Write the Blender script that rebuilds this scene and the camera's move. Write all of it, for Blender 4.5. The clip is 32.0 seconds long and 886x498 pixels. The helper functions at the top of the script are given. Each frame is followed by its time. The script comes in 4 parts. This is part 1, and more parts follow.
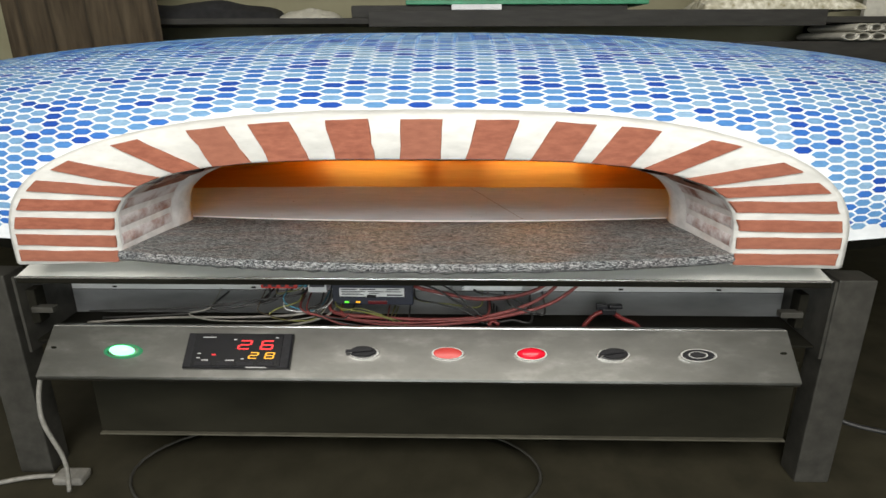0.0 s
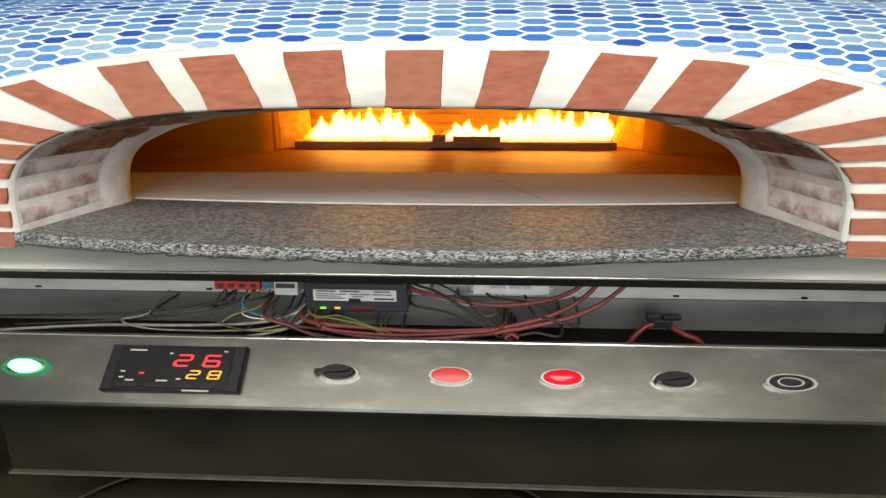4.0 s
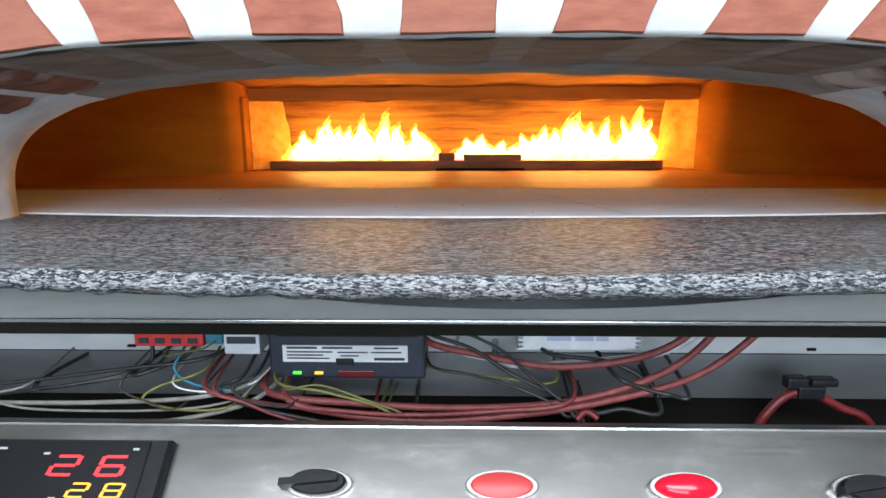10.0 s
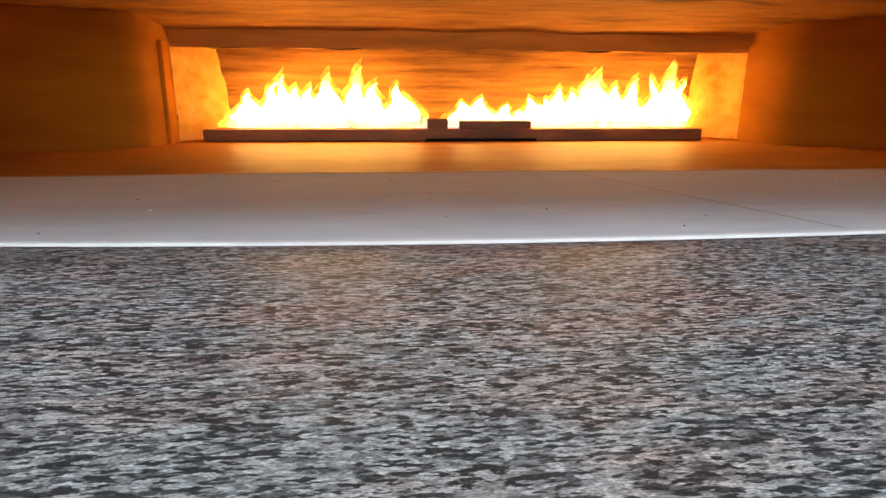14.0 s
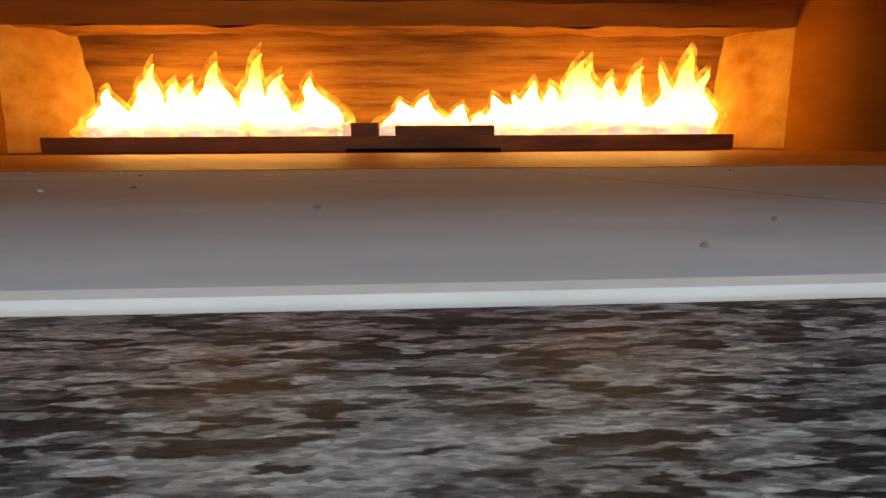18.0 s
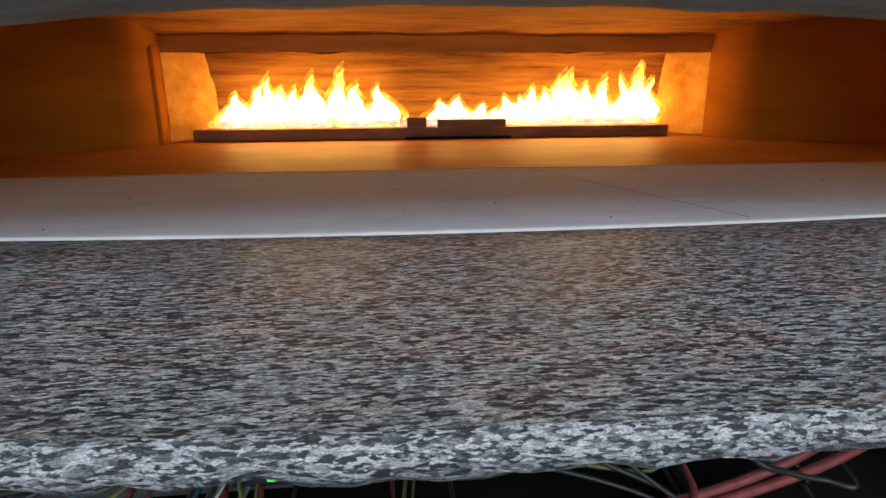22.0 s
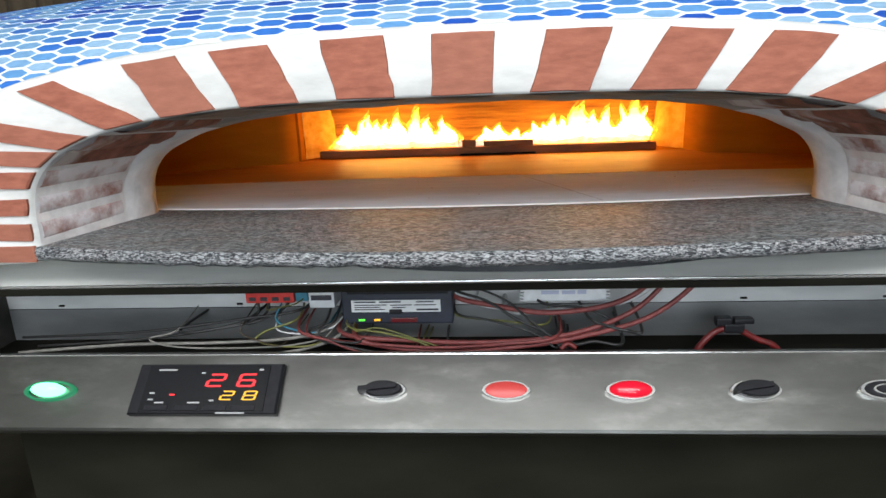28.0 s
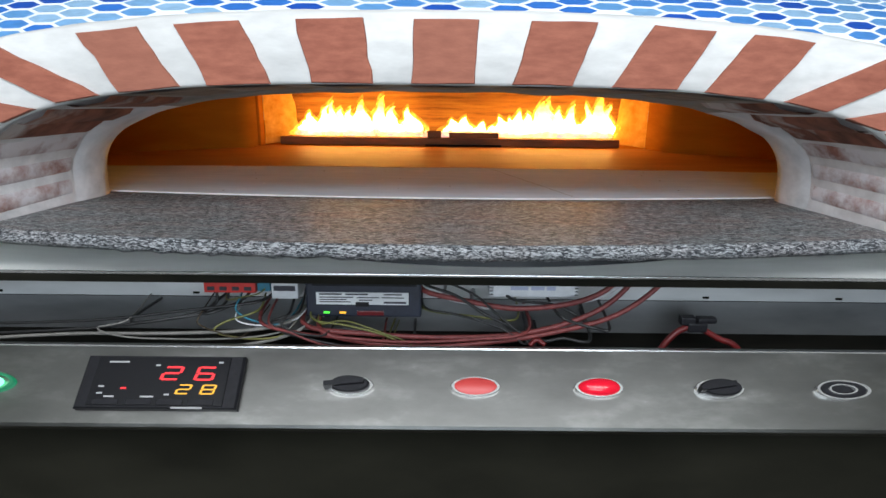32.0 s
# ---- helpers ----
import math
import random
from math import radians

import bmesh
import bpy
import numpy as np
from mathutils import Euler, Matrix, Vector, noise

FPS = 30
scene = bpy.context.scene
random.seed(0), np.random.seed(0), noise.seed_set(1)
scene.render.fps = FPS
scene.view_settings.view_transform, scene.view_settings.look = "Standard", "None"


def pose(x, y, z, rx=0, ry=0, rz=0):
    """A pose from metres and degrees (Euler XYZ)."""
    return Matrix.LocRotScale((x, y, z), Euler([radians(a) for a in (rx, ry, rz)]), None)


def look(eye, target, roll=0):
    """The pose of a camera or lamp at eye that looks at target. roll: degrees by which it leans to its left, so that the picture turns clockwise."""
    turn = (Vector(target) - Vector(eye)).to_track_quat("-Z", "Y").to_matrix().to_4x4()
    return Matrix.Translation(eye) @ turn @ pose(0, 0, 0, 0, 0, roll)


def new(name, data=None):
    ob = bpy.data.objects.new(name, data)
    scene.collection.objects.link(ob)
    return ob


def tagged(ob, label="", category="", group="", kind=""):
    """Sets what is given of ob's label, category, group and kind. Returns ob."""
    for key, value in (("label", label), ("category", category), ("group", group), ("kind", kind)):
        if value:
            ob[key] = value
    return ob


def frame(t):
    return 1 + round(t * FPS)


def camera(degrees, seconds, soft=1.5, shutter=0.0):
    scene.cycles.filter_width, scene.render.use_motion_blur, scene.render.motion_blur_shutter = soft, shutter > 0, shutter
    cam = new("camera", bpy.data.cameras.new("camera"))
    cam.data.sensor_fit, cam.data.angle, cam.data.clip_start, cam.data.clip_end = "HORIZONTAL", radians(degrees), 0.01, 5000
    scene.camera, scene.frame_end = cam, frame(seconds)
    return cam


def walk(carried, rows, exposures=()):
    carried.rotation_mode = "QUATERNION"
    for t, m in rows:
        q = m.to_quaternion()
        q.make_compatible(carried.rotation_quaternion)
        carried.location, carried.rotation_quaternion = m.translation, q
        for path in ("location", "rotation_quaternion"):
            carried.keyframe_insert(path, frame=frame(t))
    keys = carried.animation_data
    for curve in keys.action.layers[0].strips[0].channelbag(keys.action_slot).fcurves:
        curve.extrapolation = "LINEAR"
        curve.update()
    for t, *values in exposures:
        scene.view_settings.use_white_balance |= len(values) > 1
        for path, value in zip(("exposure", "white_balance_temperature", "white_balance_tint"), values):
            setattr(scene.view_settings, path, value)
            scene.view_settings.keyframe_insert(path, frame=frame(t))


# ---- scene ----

PI = math.pi

# ---- camera and its walk ----
cam = camera(72.97, 32.0)
PATH = [
    (0, (0.107, -1.389, 1.238), (0.086, -0.444, 0.912), -0.14),
    (0.5, (0.036, -1.442, 1.228), (0.021, -0.487, 0.930), -0.02),
    (1, (0.081, -1.478, 1.218), (0.083, -0.515, 0.949), 0.04),
    (1.5, (0.108, -1.478, 1.203), (0.118, -0.512, 0.946), 0.20),
    (2, (0.129, -1.395, 1.178), (0.145, -0.432, 0.910), 0.52),
    (2.5, (0.167, -1.303, 1.151), (0.193, -0.343, 0.873), 0.90),
    (3, (0.108, -1.215, 1.123), (0.143, -0.260, 0.830), 1.49),
    (3.5, (0.128, -1.113, 1.079), (0.122, -0.158, 0.783), 0.57),
    (5.5, (0.104, -0.921, 0.944), (0.019, 0.051, 0.723), -0.08),
    (6, (0.096, -0.849, 0.903), (0.014, 0.125, 0.696), -0.22),
    (6.5, (0.108, -0.829, 0.898), (0.023, 0.146, 0.693), -0.19),
    (7, (0.091, -0.806, 0.885), (-0.023, 0.167, 0.687), -0.23),
    (7.5, (0.087, -0.781, 0.872), (-0.015, 0.193, 0.666), -0.20),
    (8, (0.089, -0.741, 0.858), (0.006, 0.234, 0.651), -0.19),
    (8.5, (0.083, -0.720, 0.852), (0.022, 0.259, 0.657), -0.21),
    (9, (0.128, -0.691, 0.854), (0.087, 0.295, 0.691), -0.33),
    (9.5, (0.030, -0.685, 0.872), (0.040, 0.299, 0.694), -0.12),
    (10, (0.035, -0.639, 0.893), (0.009, 0.339, 0.687), -0.24),
    (10.5, (0.004, -0.642, 0.912), (0.049, 0.330, 0.682), 0.24),
    (11, (-0.006, -0.561, 0.920), (0.080, 0.407, 0.685), 1.73),
    (11.5, (-0.027, -0.482, 0.908), (-0.036, 0.486, 0.657), 0.56),
    (12, (-0.085, -0.387, 0.907), (-0.025, 0.574, 0.640), 0.37),
    (12.5, (-0.070, -0.567, 0.960), (-0.034, 0.392, 0.677), 0.32),
    (13, (-0.151, -0.339, 0.902), (-0.078, 0.622, 0.634), 0.58),
    (13.5, (-0.111, -0.531, 0.949), (-0.065, 0.429, 0.674), 0.08),
    (13.5, (-0.151, -0.309, 0.902), (-0.044, 0.649, 0.634), 0.41),
    (15.5, (0.046, 0.135, 0.786), (0.054, 1.102, 0.528), -0.30),
    (16, (0.081, 0.148, 0.789), (0.098, 1.116, 0.539), -0.65),
    (16.5, (0.079, 0.162, 0.782), (0.095, 1.143, 0.588), -0.45),
    (17, (0.076, 0.161, 0.783), (0.093, 1.146, 0.611), -0.42),
    (17.5, (0.079, 0.163, 0.781), (0.117, 1.145, 0.596), -0.38),
    (18, (0.080, 0.162, 0.781), (0.130, 1.143, 0.591), -0.29),
    (18.5, (0.078, 0.160, 0.781), (0.129, 1.139, 0.582), -0.29),
    (19, (0.079, 0.154, 0.784), (0.110, 1.134, 0.588), -0.38),
    (19.5, (0.070, 0.157, 0.782), (0.115, 1.136, 0.587), -0.25),
    (20, (0.063, 0.141, 0.785), (0.096, 1.124, 0.601), -0.25),
    (20.5, (0.060, 0.107, 0.791), (0.090, 1.089, 0.604), -0.16),
    (21, (0.061, 0.060, 0.802), (0.098, 1.040, 0.607), -0.37),
    (21.5, (0.042, 0.012, 0.812), (0.060, 0.991, 0.610), -0.32),
    (22, (-0.093, -0.312, 0.901), (0.002, 0.645, 0.625), -0.26),
    (22.5, (-0.069, -0.334, 0.893), (-0.042, 0.615, 0.580), -0.18),
    (23, (-0.087, -0.381, 0.844), (-0.047, 0.585, 0.587), 0.17),
    (23.5, (-0.056, -0.410, 0.842), (-0.066, 0.558, 0.591), -0.13),
    (24, (-0.046, -0.431, 0.846), (-0.060, 0.530, 0.570), -0.12),
    (24.5, (-0.033, -0.461, 0.852), (-0.044, 0.498, 0.566), -0.16),
    (25, (-0.100, -0.478, 0.901), (-0.103, 0.458, 0.548), -0.51),
    (25.5, (-0.047, -0.488, 0.860), (-0.077, 0.472, 0.584), -0.18),
    (27.5, (0.033, -0.959, 0.988), (-0.021, 0.006, 0.731), -1.43),
    (28, (0.060, -0.965, 0.995), (-0.015, -0.003, 0.733), -2.22),
    (28.5, (0.032, -0.939, 0.985), (0.010, 0.024, 0.717), -1.07),
    (29, (0.064, -0.929, 0.985), (0.061, 0.033, 0.712), -0.50),
    (29.5, (0.077, -0.926, 0.985), (0.075, 0.034, 0.707), -0.36),
    (30, (0.080, -0.936, 0.985), (0.074, 0.024, 0.705), -0.35),
    (30.5, (0.083, -0.948, 0.985), (0.086, 0.013, 0.709), -0.19),
    (31, (0.083, -0.949, 0.991), (0.084, 0.013, 0.719), -0.09),
    (31.5, (0.055, -0.953, 0.993), (0.045, 0.010, 0.722), 0.29),
    (32, (0.022, -0.941, 0.993), (0.027, 0.020, 0.715), 0.69),
]
EXPOSURES = [(0, -0.1, 7300, 10), (3.5, -0.02, 7600, 10), (6, 0.02, 7600, 10), (8, 0.18, 7200, 10), (9, 0.32, 6500, 10), (10, 0.32, 6000, 10), (11, 0.0, 5900, 10), (12, 0.04, 6400, 10), (13, 0.32, 6200, 10), (16, -0.2, 6200, 10), (17, -0.55, 6500, 10), (18, -0.65, 6400, 10), (19, -0.8, 6400, 10), (21, -0.8, 6400, 10), (22, -0.4, 6000, 10), (23, -0.05, 5800, 10), (25, 0.1, 6000, 10), (28, 0.0, 6500, 10), (29, 0.0, 6800, 10), (30, -0.08, 6800, 10), (32, -0.22, 6200, 10)]
walk(cam, [(t, look(eye, target, roll)) for t, eye, target, roll in PATH], EXPOSURES)

# ---- world and large lights ----
world = bpy.data.worlds.new("world")
scene.world = world
world.use_nodes = True
wn = world.node_tree.nodes
wn["Background"].inputs[0].default_value = (0.75, 0.85, 1.0, 1)
wn["Background"].inputs[1].default_value = 0.02


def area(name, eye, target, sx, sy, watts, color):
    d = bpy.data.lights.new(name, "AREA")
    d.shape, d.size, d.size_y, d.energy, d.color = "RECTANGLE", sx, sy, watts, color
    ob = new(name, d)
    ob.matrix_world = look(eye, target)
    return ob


# two fill lamps added out of view: one in the front wall's opening, one overhead
area("front_fill", (0.05, -4.75, 1.5), (0.05, 0.0, 1.1), 3.4, 2.6, 180, (0.84, 0.93, 1.0))
area("overhead_fill", (0.0, -2.35, 2.75), (0.0, 0.0, 0.8), 3.8, 1.2, 138, (0.97, 0.98, 1.0))


# ---- materials ----
def mat(name, color, rough=0.6, metal=0.0, spec=0.5):
    m = bpy.data.materials.new(name)
    m.use_nodes = True
    b = m.node_tree.nodes["Principled BSDF"]
    b.inputs["Base Color"].default_value = (*color, 1)
    b.inputs["Roughness"].default_value = rough
    b.inputs["Metallic"].default_value = metal
    b.inputs["Specular IOR Level"].default_value = spec
    return m


def coords(m, scale=(1, 1, 1)):
    nt = m.node_tree
    g = nt.nodes.new("ShaderNodeNewGeometry")
    mp = nt.nodes.new("ShaderNodeMapping")
    mp.inputs["Scale"].default_value = scale
    nt.links.new(g.outputs["Position"], mp.inputs["Vector"])
    return mp.outputs[0]


def noise_tex(m, vec, scale, detail=4.0, rough=0.55, kind="NOISE"):
    nt = m.node_tree
    n = nt.nodes.new("ShaderNodeTexNoise" if kind == "NOISE" else "ShaderNodeTexVoronoi")
    nt.links.new(vec, n.inputs["Vector"])
    n.inputs["Scale"].default_value = scale
    if kind == "NOISE":
        n.inputs["Detail"].default_value, n.inputs["Roughness"].default_value = detail, rough
        return n.outputs["Fac"]
    return n.outputs["Distance"]


def ramp(m, fac, stops, constant=False):
    nt = m.node_tree
    r = nt.nodes.new("ShaderNodeValToRGB")
    nt.links.new(fac, r.inputs["Fac"])
    r.color_ramp.interpolation = "CONSTANT" if constant else "LINEAR"
    e = r.color_ramp.elements
    while len(e) < len(stops):
        e.new(0.5)
    for el, (p, c) in zip(e, stops):
        el.position, el.color = p, (*c, 1)
    return r.outputs["Color"]


def mixed(m, a, b, fac, mode="MIX"):
    nt = m.node_tree
    x = nt.nodes.new("ShaderNodeMix")
    x.data_type, x.blend_type = "RGBA", mode
    for s, v in ((6, a), (7, b)):
        if isinstance(v, tuple):
            x.inputs[s].default_value = (*v, 1)
        else:
            nt.links.new(v, x.inputs[s])
    if isinstance(fac, float):
        x.inputs[0].default_value = fac
    else:
        nt.links.new(fac, x.inputs[0])
    return x.outputs[2]


def put(m, socket, value):
    m.node_tree.links.new(value, m.node_tree.nodes["Principled BSDF"].inputs[socket])


def bumped(m, height, strength=0.3, distance=0.004):
    nt = m.node_tree
    b = nt.nodes.new("ShaderNodeBump")
    b.inputs["Strength"].default_value, b.inputs["Distance"].default_value = strength, distance
    nt.links.new(height, b.inputs["Height"])
    nt.links.new(b.outputs[0], nt.nodes["Principled BSDF"].inputs["Normal"])


def grained(name, dark, light, scale, rough=0.6, metal=0.0, stretch=(1, 1, 1), bump=0.2, spec=0.5, big=None):
    """A material with grain and a slow stain over it."""
    m = mat(name, light, rough, metal, spec)
    v = coords(m, stretch)
    f = noise_tex(m, v, scale, 6)
    c = ramp(m, f, [(0.3, dark), (0.7, light)])
    s = noise_tex(m, v, scale * 0.12, 3)
    c = mixed(m, c, big or tuple(k * 0.72 for k in dark), ramp(m, s, [(0.5, (0, 0, 0)), (0.75, (0.6, 0.6, 0.6))]))
    put(m, "Base Color", c)
    if bump:
        bumped(m, f, bump)
    return m


def glowing(name, color, strength):
    m = mat(name, (0.02, 0.02, 0.02), 0.4)
    b = m.node_tree.nodes["Principled BSDF"]
    b.inputs["Emission Color"].default_value = (*color, 1)
    b.inputs["Emission Strength"].default_value = strength
    return m


STRETCH = (0.33, 1, 1)
plaster = grained("white_mortar", (0.52, 0.52, 0.505), (0.65, 0.65, 0.63), 60, 0.85, stretch=STRETCH, bump=0.25)
brick = mat("terracotta_brick", (0.4, 0.13, 0.08), 0.85)
_v = coords(brick, STRETCH)
_n = noise_tex(brick, _v, 90, 6)
_c = ramp(brick, _n, [(0.3, (0.22, 0.065, 0.038)), (0.7, (0.34, 0.115, 0.07))])
_o = brick.node_tree.nodes.new("ShaderNodeObjectInfo")
_c = mixed(brick, _c, (0.28, 0.115, 0.075), ramp(brick, _o.outputs["Random"], [(0.2, (0, 0, 0)), (1.0, (0.55, 0.55, 0.55))]))
put(brick, "Base Color", _c)
bumped(brick, _n, 0.35, 0.003)

sooty = mat("sooty_brick", (0.2, 0.08, 0.06), 0.9)
_v = coords(sooty, STRETCH)
_n = noise_tex(sooty, _v, 30, 6)
_c = ramp(sooty, _n, [(0.35, (0.12, 0.045, 0.03)), (0.65, (0.29, 0.11, 0.07))])
_c = mixed(sooty, _c, (0.62, 0.61, 0.6), ramp(sooty, noise_tex(sooty, _v, 11, 5), [(0.55, (0, 0, 0)), (0.67, (0.7, 0.7, 0.7))]))
put(sooty, "Base Color", _c)
bumped(sooty, _n, 0.5, 0.004)

smeared = mat("whitewashed_brick", (0.5, 0.45, 0.45), 0.9)
_v = coords(smeared, STRETCH)
_n = noise_tex(smeared, _v, 34, 6)
_c = ramp(smeared, _n, [(0.35, (0.2, 0.09, 0.07)), (0.65, (0.33, 0.17, 0.14))])
_c = mixed(smeared, _c, (0.62, 0.61, 0.64), ramp(smeared, noise_tex(smeared, _v, 13, 6, 0.65), [(0.36, (0, 0, 0)), (0.56, (0.93, 0.93, 0.93))]))
put(smeared, "Base Color", _c)
bumped(smeared, _n, 0.5, 0.004)
washed = grained("whitewashed_mortar", (0.5, 0.5, 0.51), (0.74, 0.74, 0.75), 26, 0.9, stretch=STRETCH, bump=0.4, big=(0.36, 0.29, 0.26))
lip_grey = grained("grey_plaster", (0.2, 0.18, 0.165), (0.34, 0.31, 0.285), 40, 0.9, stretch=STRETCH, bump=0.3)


def speckled(name, scale, stops, rough, spec, patch):
    """Crisp crystal grains, each with its own tone, over slow brownish patches."""
    m = mat(name, (0.3, 0.3, 0.3), rough, 0.0, spec)
    nt = m.node_tree
    v = coords(m, (0.31, 1, 1))
    wob = nt.nodes.new("ShaderNodeTexNoise")
    wob.inputs["Scale"].default_value, wob.inputs["Detail"].default_value = scale * 0.9, 5
    nt.links.new(v, wob.inputs["Vector"])
    add = nt.nodes.new("ShaderNodeVectorMath")
    add.operation = "MULTIPLY_ADD"
    nt.links.new(wob.outputs["Color"], add.inputs[0])
    add.inputs[1].default_value = (2.4 / scale,) * 3
    nt.links.new(v, add.inputs[2])
    vor = nt.nodes.new("ShaderNodeTexVoronoi")
    vor.inputs["Scale"].default_value = scale
    vor.feature = "SMOOTH_F1"
    vor.inputs["Smoothness"].default_value = 0.5
    nt.links.new(add.outputs[0], vor.inputs["Vector"])
    sep = nt.nodes.new("ShaderNodeSeparateColor")
    nt.links.new(vor.outputs["Color"], sep.inputs[0])
    c = ramp(m, sep.outputs[0], stops)
    chip = nt.nodes.new("ShaderNodeTexVoronoi")
    chip.inputs["Scale"].default_value = scale * 3.6
    nt.links.new(v, chip.inputs["Vector"])
    sep2 = nt.nodes.new("ShaderNodeSeparateColor")
    nt.links.new(chip.outputs["Color"], sep2.inputs[0])
    c = mixed(m, c, ramp(m, sep2.outputs[1], [(0.1, (0.35, 0.35, 0.36)), (0.5, (0.95, 0.96, 0.97)), (0.9, (1.55, 1.57, 1.57))]), 0.58, "MULTIPLY")
    fine = noise_tex(m, v, scale * 2.4, 6, 0.75)
    c = mixed(m, c, ramp(m, fine, [(0.36, (0.5, 0.5, 0.5)), (0.5, (0.95, 0.96, 0.97)), (0.64, (1.35, 1.37, 1.38))]), 0.6, "MULTIPLY")
    slow = ramp(m, noise_tex(m, v, 30, 4), [(0.42, (0, 0, 0)), (0.66, (patch, patch, patch))])
    c = mixed(m, c, mixed(m, c, (1.14, 0.86, 0.79), 1.0, "MULTIPLY"), slow)
    put(m, "Base Color", c)
    bumped(m, fine, 0.12, 0.001)
    return m


scorched = grained("scorched_steel", (0.12, 0.042, 0.014), (0.3, 0.11, 0.03), 40, 0.6, 0.3, stretch=(0.2, 1, 1), bump=0.2)
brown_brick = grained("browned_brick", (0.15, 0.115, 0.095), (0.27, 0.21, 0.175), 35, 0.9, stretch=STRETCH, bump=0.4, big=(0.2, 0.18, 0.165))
granite = speckled("speckled_granite", 560, [(0.22, (0.028, 0.031, 0.033)), (0.38, (0.095, 0.101, 0.104)), (0.5, (0.16, 0.168, 0.172)), (0.62, (0.2, 0.21, 0.212)), (0.74, (0.25, 0.265, 0.265)), (0.86, (0.33, 0.352, 0.352))], 0.45, 0.16, 0.85)
rough_granite = speckled("broken_granite_edge", 640, [(0.2, (0.02, 0.022, 0.026)), (0.36, (0.075, 0.078, 0.083)), (0.5, (0.14, 0.145, 0.15)), (0.62, (0.21, 0.217, 0.22)), (0.8, (0.32, 0.33, 0.335))], 0.7, 0.3, 0.25)

disc_stone = grained("grey_baking_stone", (0.55, 0.625, 0.70), (0.67, 0.73, 0.80), 30, 0.85, stretch=(0.33, 1, 1), bump=0.2, spec=0.2, big=(0.62, 0.6, 0.6))
rim_white = grained("white_rim", (0.7, 0.7, 0.68), (0.84, 0.84, 0.82), 80, 0.7, stretch=STRETCH, bump=0.1)
# Pale clay and stone: the firelight's orange is put into their colours.
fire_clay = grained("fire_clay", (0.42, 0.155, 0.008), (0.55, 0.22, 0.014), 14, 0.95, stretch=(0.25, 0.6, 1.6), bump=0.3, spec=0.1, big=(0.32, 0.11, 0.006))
lintel_stone = grained("burnt_firelit_lintel", (0.36, 0.14, 0.012), (0.78, 0.36, 0.05), 16, 0.9, stretch=(0.2, 0.6, 1.6), bump=0.4, big=(0.5, 0.24, 0.07))
# Cheeks yellower still: the glow of the flames beside them, as colour.
lit_cheek_clay = grained("firelit_cheek_clay", (0.7, 0.34, 0.04), (0.95, 0.62, 0.14), 34, 0.9, stretch=(0.4, 0.8, 1), bump=0.4, spec=0.1, big=(0.75, 0.38, 0.06))
# Back hearth strip: firelight on the stone, put into colour and specular tint.
hearth_glow = grained("firelit_hearth", (0.46, 0.2, 0.045), (0.58, 0.28, 0.075), 22, 0.55, stretch=(0.25, 0.6, 1), bump=0.12, spec=0.22, big=(0.34, 0.18, 0.07))
hearth_glow.node_tree.nodes["Principled BSDF"].inputs["Specular Tint"].default_value = (1.0, 0.34, 0.03, 1)
fire_stone = mat("burnt_stone", (0.4, 0.28, 0.18), 0.9)
_v = coords(fire_stone, (0.14, 0.8, 2.0))
_n = noise_tex(fire_stone, _v, 26, 8, 0.7)
put(fire_stone, "Base Color", ramp(fire_stone, _n, [(0.33, (0.12, 0.042, 0.004)), (0.5, (0.32, 0.13, 0.012)), (0.72, (0.52, 0.25, 0.03))]))
bumped(fire_stone, _n, 0.6, 0.008)

steel = mat("brushed_stainless", (0.55, 0.55, 0.53), 0.36, 1.0)
_v = coords(steel, (0.5, 30, 30))
put(steel, "Roughness", ramp(steel, noise_tex(steel, _v, 12, 4), [(0.3, (0.3, 0.3, 0.3)), (0.8, (0.42, 0.42, 0.42))]))
_v2 = coords(steel, (0.4, 1, 1))
put(steel, "Base Color", ramp(steel, noise_tex(steel, _v2, 16, 6, 0.6), [(0.3, (0.18, 0.18, 0.17)), (0.52, (0.22, 0.22, 0.209)), (0.63, (0.275, 0.275, 0.262)), (0.73, (0.42, 0.42, 0.4))]))
tray_steel = grained("dull_stainless", (0.8, 0.8, 0.76), (0.9, 0.9, 0.86), 40, 0.45, 0.0, stretch=(0.2, 1, 1), bump=0.05)
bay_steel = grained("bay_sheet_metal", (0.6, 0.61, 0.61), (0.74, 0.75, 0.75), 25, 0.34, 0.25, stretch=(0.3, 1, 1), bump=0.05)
# Lower bay sheet: its shade is put into a darker grey.
shaded_bay_steel = grained("shaded_bay_sheet", (0.22, 0.226, 0.232), (0.34, 0.346, 0.352), 16, 0.4, 0.55, stretch=(0.3, 1, 1), bump=0.05)
# Near-black base: the dimness low under the oven is put into it.
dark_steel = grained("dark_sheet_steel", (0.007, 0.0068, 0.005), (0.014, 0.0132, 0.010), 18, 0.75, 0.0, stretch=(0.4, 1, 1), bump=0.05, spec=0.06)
# Riser sheet kept dark: the slab's shadow on it is put into the colour.
riser_shadow = grained("shadowed_riser_sheet", (0.03, 0.031, 0.034), (0.055, 0.057, 0.06), 20, 0.4, 0.5, stretch=(0.3, 1, 1), bump=0.05)
# Lower front sheet: shade below the panel is put into this dark olive.
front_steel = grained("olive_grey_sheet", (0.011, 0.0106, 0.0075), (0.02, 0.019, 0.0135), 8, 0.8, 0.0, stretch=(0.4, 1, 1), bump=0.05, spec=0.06)
